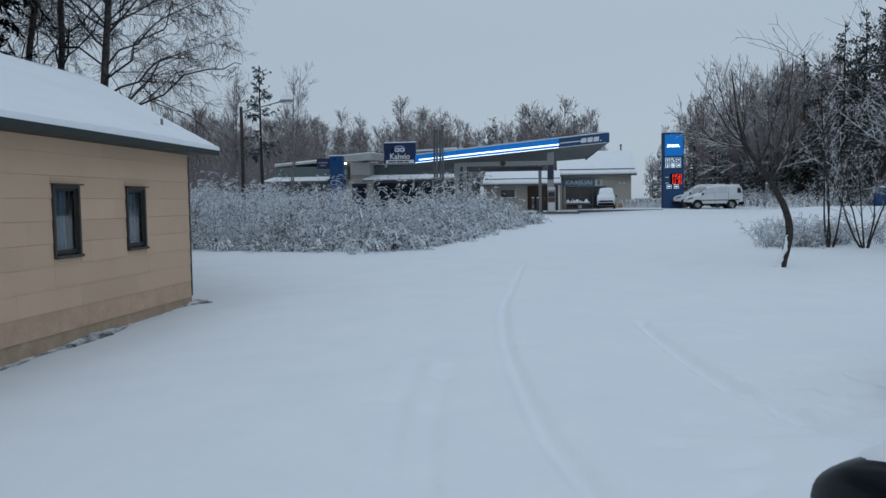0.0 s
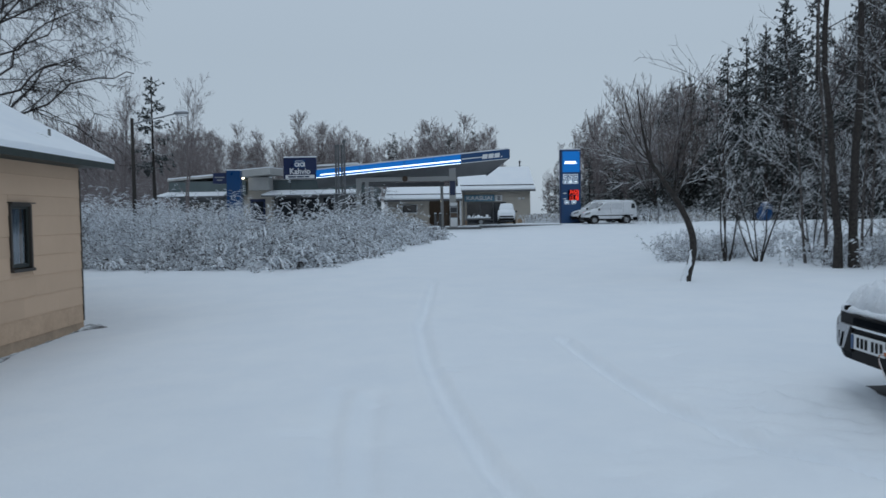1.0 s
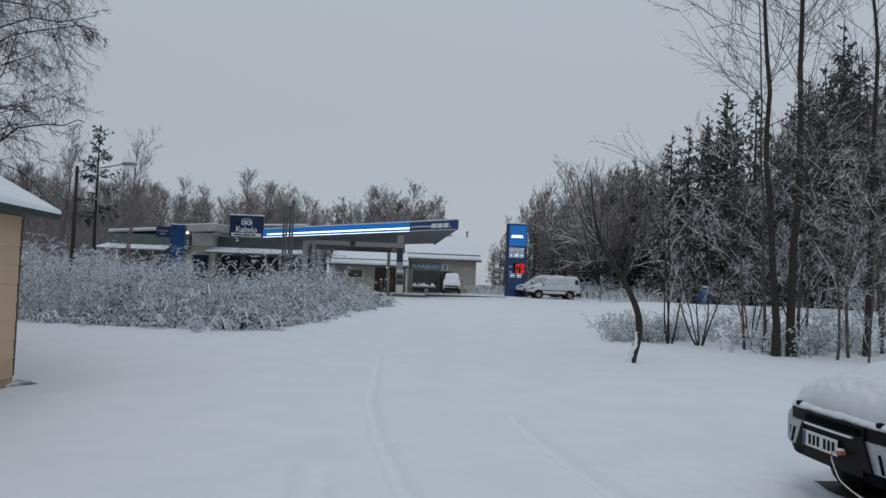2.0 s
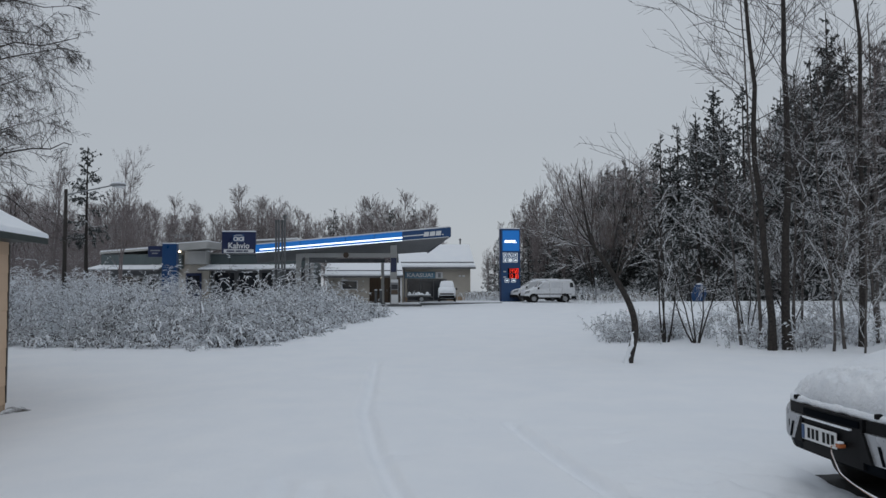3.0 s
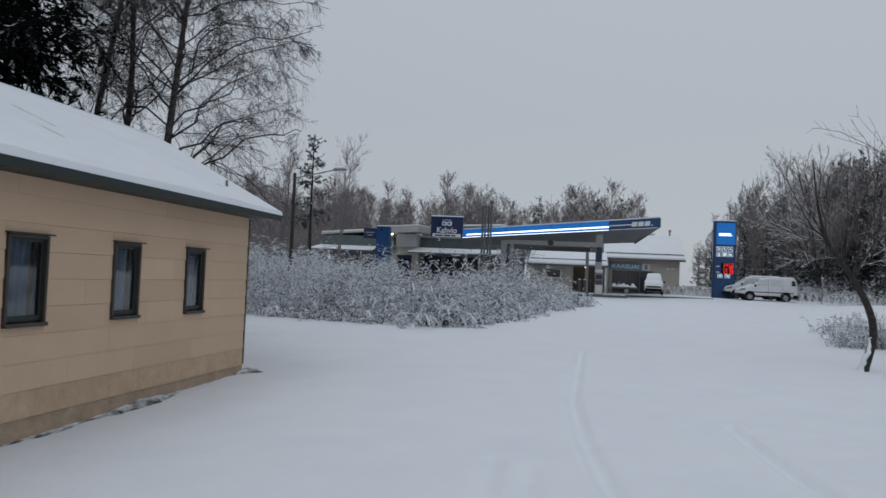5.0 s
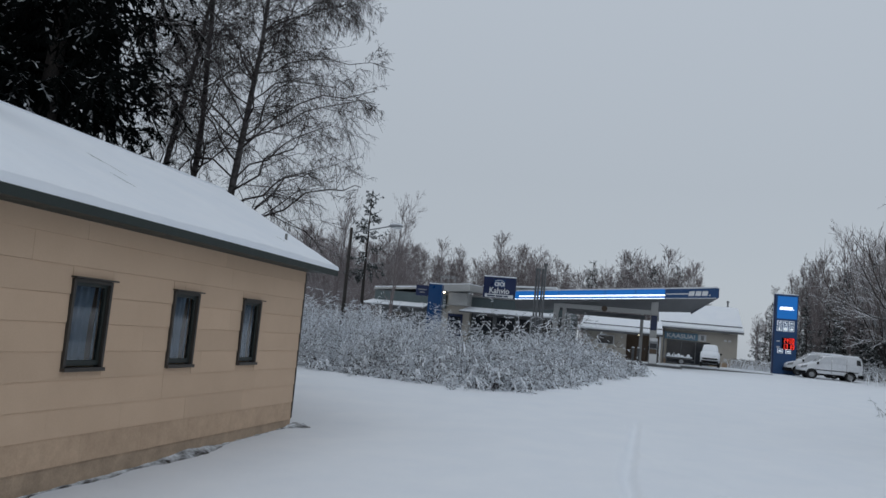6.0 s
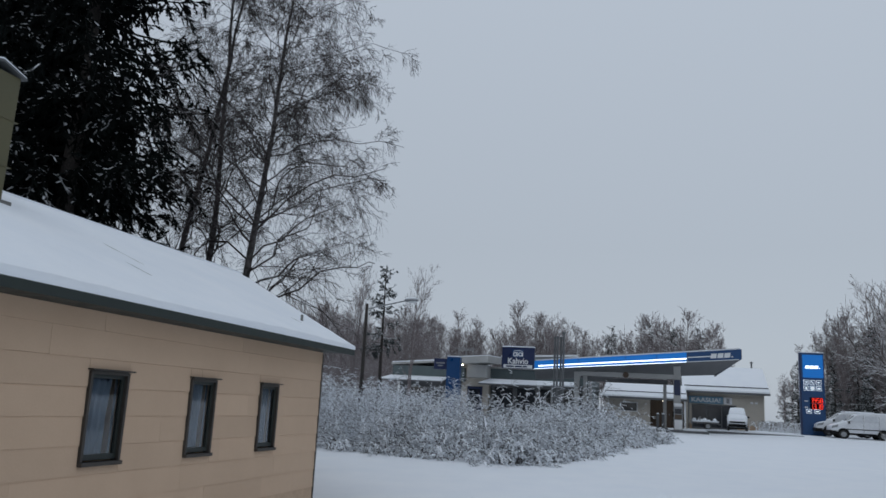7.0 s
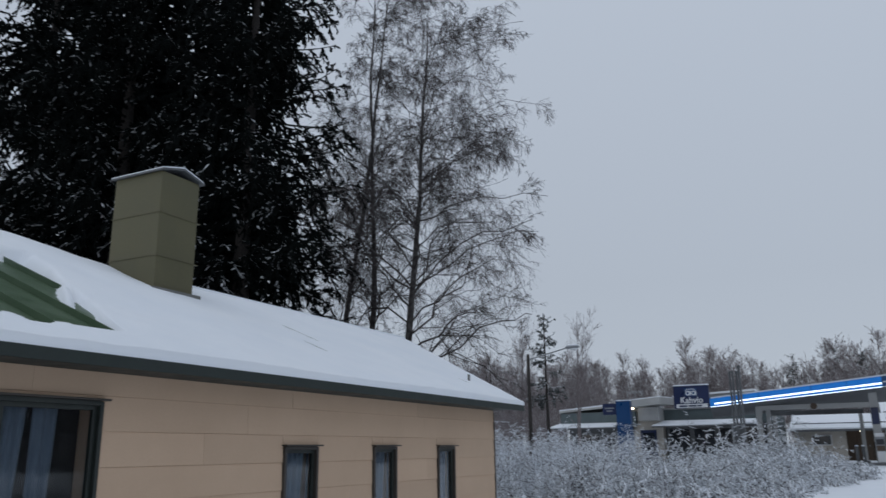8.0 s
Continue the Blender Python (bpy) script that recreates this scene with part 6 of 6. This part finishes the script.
# snow-laden brush: arching dark stems, side twigs, and short tufts of snow on them
def brush(name, rng, cx, cy, size, heavy, each, label, category, twigs=5, tufts=2):
    i = np.repeat(np.arange(len(cx)), each)
    N, n = len(i), 6
    h = size[i] * rng.uniform(0.55, 1.1, N)
    load = heavy[i]
    a, tilt = rng.uniform(0, 6.283, N), rng.uniform(0.03, 1.1, N) ** 1.2 + 0.45 * load
    x, y = cx[i] + rng.normal(size=N) * 0.16, cy[i] + rng.normal(size=N) * 0.16
    s = np.linspace(0, 1, n)
    P = np.zeros((N, n, 3))
    out = (h * np.sin(tilt))[:, None] * (0.7 * s + 0.35 * s ** 2)
    P[:, :, 0] = x[:, None] + np.cos(a)[:, None] * out
    P[:, :, 1] = y[:, None] + np.sin(a)[:, None] * out
    P[:, :, 2] = ground_z(x, y)[:, None] - 0.05 + (h * np.cos(tilt * 0.8))[:, None] * (1.2 * s - 0.25 * s ** 3) - (h * load)[:, None] * 0.42 * s ** 3
    P += np.cumsum(rng.normal(size=P.shape) * 0.025, axis=1)
    R = (0.0068 + 0.0065 * load)[:, None] * (1 - 0.45 * s)[None]
    tw = children(rng, P, R, twigs, 0.1, 1.0, 48, 0.36, 4, up=0.12, sag=-0.32, wob=0.06, thin=0.8, tip=0.6, shrink=0.45, rmin=0.005)
    ob = new(name, tube_mesh(name, [(P, R), (*tw, 1)]))
    ob.data.materials.append(M_HEDGE_STEM)
    tagged(ob, label, category, kind="stuff")
    tuft = children(rng, *tw, tufts, 0.1, 1.0, 55, 0.42, 3, up=0.1, sag=-0.3, wob=0.09, thin=4.2, tip=0.45, shrink=0.15, rmin=0.013)
    tuft[0][:, 1:, 2] = tuft[0][:, :1, 2] + 0.6 * (tuft[0][:, 1:, 2] - tuft[0][:, :1, 2])
    crest = children(rng, P, R, 6, 0.25, 1.0, 50, 0.17, 3, up=0.05, sag=-0.5, wob=0.08, thin=2.6, tip=0.6, shrink=0.2, rmin=0.015)
    mesh_part("snow_tufts", tube_mesh("snow_tufts", [tuft, crest]), M_HEDGE, ob, "twig tips loaded with snow")


def build_hedge():
    """The wild shrubbery between house and station."""
    rng = np.random.default_rng(81)
    K = 1500
    cx, cy = rng.uniform(-21, 1, K), rng.uniform(20.0, 39, K)
    front = np.interp(cx, [-19, -8.2, -4.2, -2.9, 1], [21.3, 21.1, 20.0, 20.6, 20.9])
    right = np.interp(cy, [19.9, 21.3, 25.4, 34, 39], [-3.8, -2.7, -1.5, 0.1, 0.8])
    d = np.minimum(cy - front, (right - cx) * 1.3) - 0.2 + 0.25 * wave(cx, cy, 84, 2.6)
    keep = (d > 0) & (rng.uniform(0, 1, K) < np.where(d < 3.5, 1.0, np.where(d < 7, 0.27, 0.06)))
    cx, cy, d = cx[keep], cy[keep], d[keep]
    size = (0.60 + 0.99 * np.clip(d / 2.0, 0, 1)) * rng.uniform(0.7, 1.15, len(cx)) * (1 + 1.3 * wave(cx, cy, 83, 1.3))
    size *= 1 + 0.35 * np.clip((-12 - cx) / 4, 0, 1) * np.clip((cy - 26) / 4, 0, 1)
    brush("snowy_hedge", rng, cx, cy, size, np.clip(1.3 - d / 2.0, 0, 1), 8, "wide wild shrubbery heavily covered in snow", "shrubbery")
    cx, cy = rng.uniform(-25, -11.5, 75), rng.uniform(38, 50, 75)
    brush("frosted_thicket", rng, cx, cy, rng.uniform(1.5, 3.0, 75), np.zeros(75), 7, "tall frosted brush by the lamp post", "shrubbery", 7, 4)


build_hedge()


def build_weeds(name, seed, count, spots, height, label, rad=0.008):
    rng = np.random.default_rng(seed)
    c = rng.integers(0, len(spots), count)
    S = np.array(spots)[c]
    x, y = S[:, 0] + rng.normal(size=count) * S[:, 2], S[:, 1] + rng.normal(size=count) * S[:, 2]
    n = 5
    s = np.linspace(0, 1, n)
    a, h = rng.uniform(0, 6.283, count), height * rng.uniform(0.4, 1.15, count)
    lean = h * rng.uniform(0.1, 0.7, count)
    P = np.zeros((count, n, 3))
    P[:, :, 0] = x[:, None] + (lean * np.cos(a))[:, None] * s ** 2
    P[:, :, 1] = y[:, None] + (lean * np.sin(a))[:, None] * s ** 2
    P[:, :, 2] = ground_z(x, y)[:, None] - 0.03 + h[:, None] * (s - 0.25 * s ** 3)
    R = np.broadcast_to(rad * (1 - 0.4 * s), (count, n)).copy()
    tw = children(rng, P, R, 3, 0.4, 1.0, 40, 0.3, 3, up=0.1, sag=-0.3, wob=0.05, thin=0.9, rmin=rad * 0.8)
    ob = new(name, tube_mesh(name, [(P, R), (*tw, 1)]))
    ob.data.materials.append(M_WEED)
    tagged(ob, label, "weeds", kind="stuff")


def build_bank_brush():
    """Low brush and bent weeds on the bank among the saplings."""
    rng = np.random.default_rng(93)
    spots = np.array([(7.35, 21.6, 0.35), (8.0, 22.4, 0.6), (8.9, 23.2, 0.8), (10.4, 22.8, 1.0), (11.2, 20.6, 0.8), (10.4, 19.2, 0.45), (13.2, 20.2, 1.2), (14.5, 23, 1.6), (12.3, 26, 1.8), (9.6, 26, 1.2), (14.6, 18.4, 0.7)])
    k = rng.integers(0, len(spots), 230)
    cx = spots[k, 0] + rng.normal(size=230) * spots[k, 2]
    cy = spots[k, 1] + rng.normal(size=230) * spots[k, 2] * 0.7
    brush("snowy_weeds", rng, cx, cy, rng.uniform(0.25, 0.8, 230), rng.uniform(-0.45, 0.0, 230), 6, "dry weeds and low brush bent under snow", "weeds", 4, 2)


build_bank_brush()


def build_forest_brush():
    """Frosted undergrowth along the foot of the forest."""
    rng = np.random.default_rng(94)
    u = rng.uniform(0, 1, 210)
    cx, cy = 17.5 + 12 * (1 - u) + rng.normal(size=210) * 1.2, 34 + 34 * u + rng.normal(size=210) * 1.5
    brush("forest_undergrowth", rng, cx, cy, rng.uniform(0.8, 2.5, 210), rng.uniform(0.2, 0.9, 210), 5, "frosted undergrowth along the forest edge", "undergrowth", 5, 2)


build_forest_brush()
build_weeds("roadside_weeds", 92, 900, [(9.6, 67, 0.5), (10.2, 69, 0.7), (18, 55, 1.5), (20, 50, 1.5), (9.0, 70, 0.5)], 1.0, "low roadside weeds covered in snow", 0.025)

# pine and two bare trees by the lamp post
def pine(seed, loc, height, radius, label, group=""):
    return spruce(seed, loc, height, radius, label, whorl=46, side=9, fine=11, low=0.42, needle=M_NEEDLE_FAR, thick=0.02, name="pine_tree", taper=0.4, group=group)


pine(101, at(-17.5, 50), 10.0, 1.6, "slender pine with a dark crown by the road")
FARB = "bare birch in the tree line, frosted crown paled by painted-in haze"
def far_birch(seed, loc, height, r0, label, limbs=60, c2=6, c3=5, spread=0.3, rmin=0.016, low=0.18, group="", forks=1, angle=30):
    """Slim bare tree with a soft oval crown of fine rising twigs."""
    rng = np.random.default_rng(seed)
    stems = [stem(rng, (0, 0, -0.3), (0.3, 0, height * 0.95), r0, 0.01, 14, 0.006)]
    for k in range(forks - 1):
        a = rng.uniform(0, 6.283)
        f = height * rng.uniform(0.07, 0.13)
        stems.append(stem(rng, (0, 0, -0.3), (f * math.cos(a), f * math.sin(a), height * rng.uniform(0.78, 0.95)), r0 * 0.8, 0.01, 14, 0.006))
    T = (np.concatenate([p[0] for p in stems]), np.concatenate([p[1] for p in stems]))
    l1 = children(rng, *T, limbs // forks, low, 0.93, angle, spread, 5, up=0.08, sag=0.06, wob=0.02, thin=0.2, shrink=0.66, rmin=rmin * 1.15)
    l2 = children(rng, *l1, c2, 0.1, 1.0, 32, 0.5, 3, up=0.15, sag=-0.04, wob=0.03, thin=0.5, rmin=rmin * 0.85, shrink=0.5)
    l3 = children(rng, *l2, c3, 0.1, 1.0, 36, 0.55, 2, up=0.15, wob=0.0, thin=0.6, rmin=rmin * 0.7, shrink=0.4)
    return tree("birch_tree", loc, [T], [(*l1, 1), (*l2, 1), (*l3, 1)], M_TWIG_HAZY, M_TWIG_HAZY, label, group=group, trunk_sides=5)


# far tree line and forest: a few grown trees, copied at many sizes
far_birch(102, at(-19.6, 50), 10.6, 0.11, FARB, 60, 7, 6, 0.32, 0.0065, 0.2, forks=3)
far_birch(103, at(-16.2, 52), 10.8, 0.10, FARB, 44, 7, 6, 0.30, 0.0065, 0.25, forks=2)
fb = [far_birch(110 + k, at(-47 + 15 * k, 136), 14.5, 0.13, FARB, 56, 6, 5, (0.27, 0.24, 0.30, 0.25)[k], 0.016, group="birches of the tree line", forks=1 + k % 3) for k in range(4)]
FARS = "dark spruce dusted with snow in the forest edge"
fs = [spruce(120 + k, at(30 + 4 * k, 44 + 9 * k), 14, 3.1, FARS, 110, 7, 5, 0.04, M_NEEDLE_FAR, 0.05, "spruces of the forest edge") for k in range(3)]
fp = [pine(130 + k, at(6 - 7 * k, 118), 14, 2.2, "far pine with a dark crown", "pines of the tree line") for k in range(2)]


def scatter(kinds, spots, seed, base):
    rng = random.Random(seed)
    for x, y, h in spots:
        if x < -0.5 * y - 3:
            continue
        src = rng.choice(kinds)
        s = h / base * rng.uniform(0.9, 1.08)
        w = s * rng.uniform(0.9, 1.25)
        copy_thing(src, Matrix.LocRotScale((x, y, gz(x, y)), Euler((0, 0, rng.uniform(0, 6.283))), (w, w, s)))


rng = random.Random(5)
line = []
for row, (y, step) in enumerate(((105, 1.35), (114, 1.2), (126, 1.5))):
    x = -58.0
    while x < 0.085 * y:
        h = 11.4 + 1.4 * math.sin(x * 0.35 + row) + rng.uniform(-1.5, 1.5) + (0.02 * (y - 106)) * 8 + max(0, -x - 40) * 0.05 + (0.8 if x < -12 else 0.2)
        line.append((x, y + rng.uniform(-3, 3), h))
        x += step * rng.uniform(0.6, 1.4)
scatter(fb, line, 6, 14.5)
scatter(fp, [(-6, 112, 12), (2, 110, 13.5), (5.5, 114, 12), (-2, 116, 12.5), (-30, 120, 13)], 7, 14)
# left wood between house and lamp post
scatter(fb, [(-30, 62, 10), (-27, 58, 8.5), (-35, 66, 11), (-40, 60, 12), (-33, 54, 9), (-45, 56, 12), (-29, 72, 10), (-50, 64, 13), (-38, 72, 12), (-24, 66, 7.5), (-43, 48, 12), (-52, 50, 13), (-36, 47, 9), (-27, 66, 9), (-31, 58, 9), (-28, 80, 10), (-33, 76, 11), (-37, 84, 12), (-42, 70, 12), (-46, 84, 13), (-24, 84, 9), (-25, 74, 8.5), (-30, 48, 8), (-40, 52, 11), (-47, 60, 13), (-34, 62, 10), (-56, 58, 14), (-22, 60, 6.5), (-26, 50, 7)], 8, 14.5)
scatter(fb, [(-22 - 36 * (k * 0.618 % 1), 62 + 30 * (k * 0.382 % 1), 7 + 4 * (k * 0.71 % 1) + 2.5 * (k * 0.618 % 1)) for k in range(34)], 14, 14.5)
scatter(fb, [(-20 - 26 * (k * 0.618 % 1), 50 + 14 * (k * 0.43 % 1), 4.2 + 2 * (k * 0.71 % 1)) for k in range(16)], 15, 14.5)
scatter(fs, [(-40, 80, 9), (-34, 84, 8), (-48, 76, 10), (-28, 90, 7), (-22, 96, 6.5), (-14, 98, 6), (-55, 70, 11)], 9, 14)
scatter(fs, [(13.5, 80, 6), (15, 76, 5.5), (16.5, 84, 7.5), (18.5, 78, 7), (20, 73, 7), (21.5, 80, 8.5), (23, 66, 8), (24.5, 74, 9), (25, 60, 8.5), (14.2, 90, 7), (17, 94, 8), (19.5, 88, 8.5), (26, 54, 9), (27, 66, 10), (16, 70, 4.5), (19, 64, 5)], 13, 14)
rng2 = random.Random(23)
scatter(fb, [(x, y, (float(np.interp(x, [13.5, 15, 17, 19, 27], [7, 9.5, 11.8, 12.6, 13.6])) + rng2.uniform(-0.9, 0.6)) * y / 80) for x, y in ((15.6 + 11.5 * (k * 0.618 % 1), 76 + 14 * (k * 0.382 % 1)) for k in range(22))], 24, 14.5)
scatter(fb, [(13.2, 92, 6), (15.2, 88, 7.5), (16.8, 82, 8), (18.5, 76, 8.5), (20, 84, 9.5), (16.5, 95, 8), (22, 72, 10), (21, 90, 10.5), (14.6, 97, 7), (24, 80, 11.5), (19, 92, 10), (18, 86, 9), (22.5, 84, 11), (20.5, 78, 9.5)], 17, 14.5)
# forest on the right, rising towards the camera
wood = []
for k in range(92):
    u = rng.random()
    y = 92 - 62 * u + rng.uniform(-3, 3)
    x = 17.5 + 9 * u + 17 * rng.random() ** 1.3
    wood.append((x, y, 9.0 + 7.0 * u + rng.uniform(-1.2, 1.2) + 0.12 * (x - 18)))
scatter(fs, wood, 10, 14)
scatter(fs, [(17 + 2.2 * k, 118 - 2 * k, 6.2 + 0.5 * k + rng.uniform(-1, 1)) for k in range(9)], 11, 14)
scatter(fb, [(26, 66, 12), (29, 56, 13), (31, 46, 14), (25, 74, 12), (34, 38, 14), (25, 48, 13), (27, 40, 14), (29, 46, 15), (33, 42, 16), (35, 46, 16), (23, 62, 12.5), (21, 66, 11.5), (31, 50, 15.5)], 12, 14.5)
scatter(fs, [(30, 38, 13.5), (33, 40, 14.5), (36, 42, 15.5), (28, 44, 13), (38, 48, 16.5), (32, 46, 14.5), (26.5, 46, 12), (24.5, 52, 10), (22.5, 58, 9.5), (35, 36, 14)], 16, 14)
scatter(fs, [(19.6, 46, 12.5), (21.5, 44, 12.5), (22.4, 50, 13.5), (24.2, 43, 13), (25.5, 47, 14.5), (23.5, 55, 13.5), (27.5, 50, 15), (29.5, 53, 16), (21.0, 56, 12.5), (26.5, 58, 15)], 18, 14)
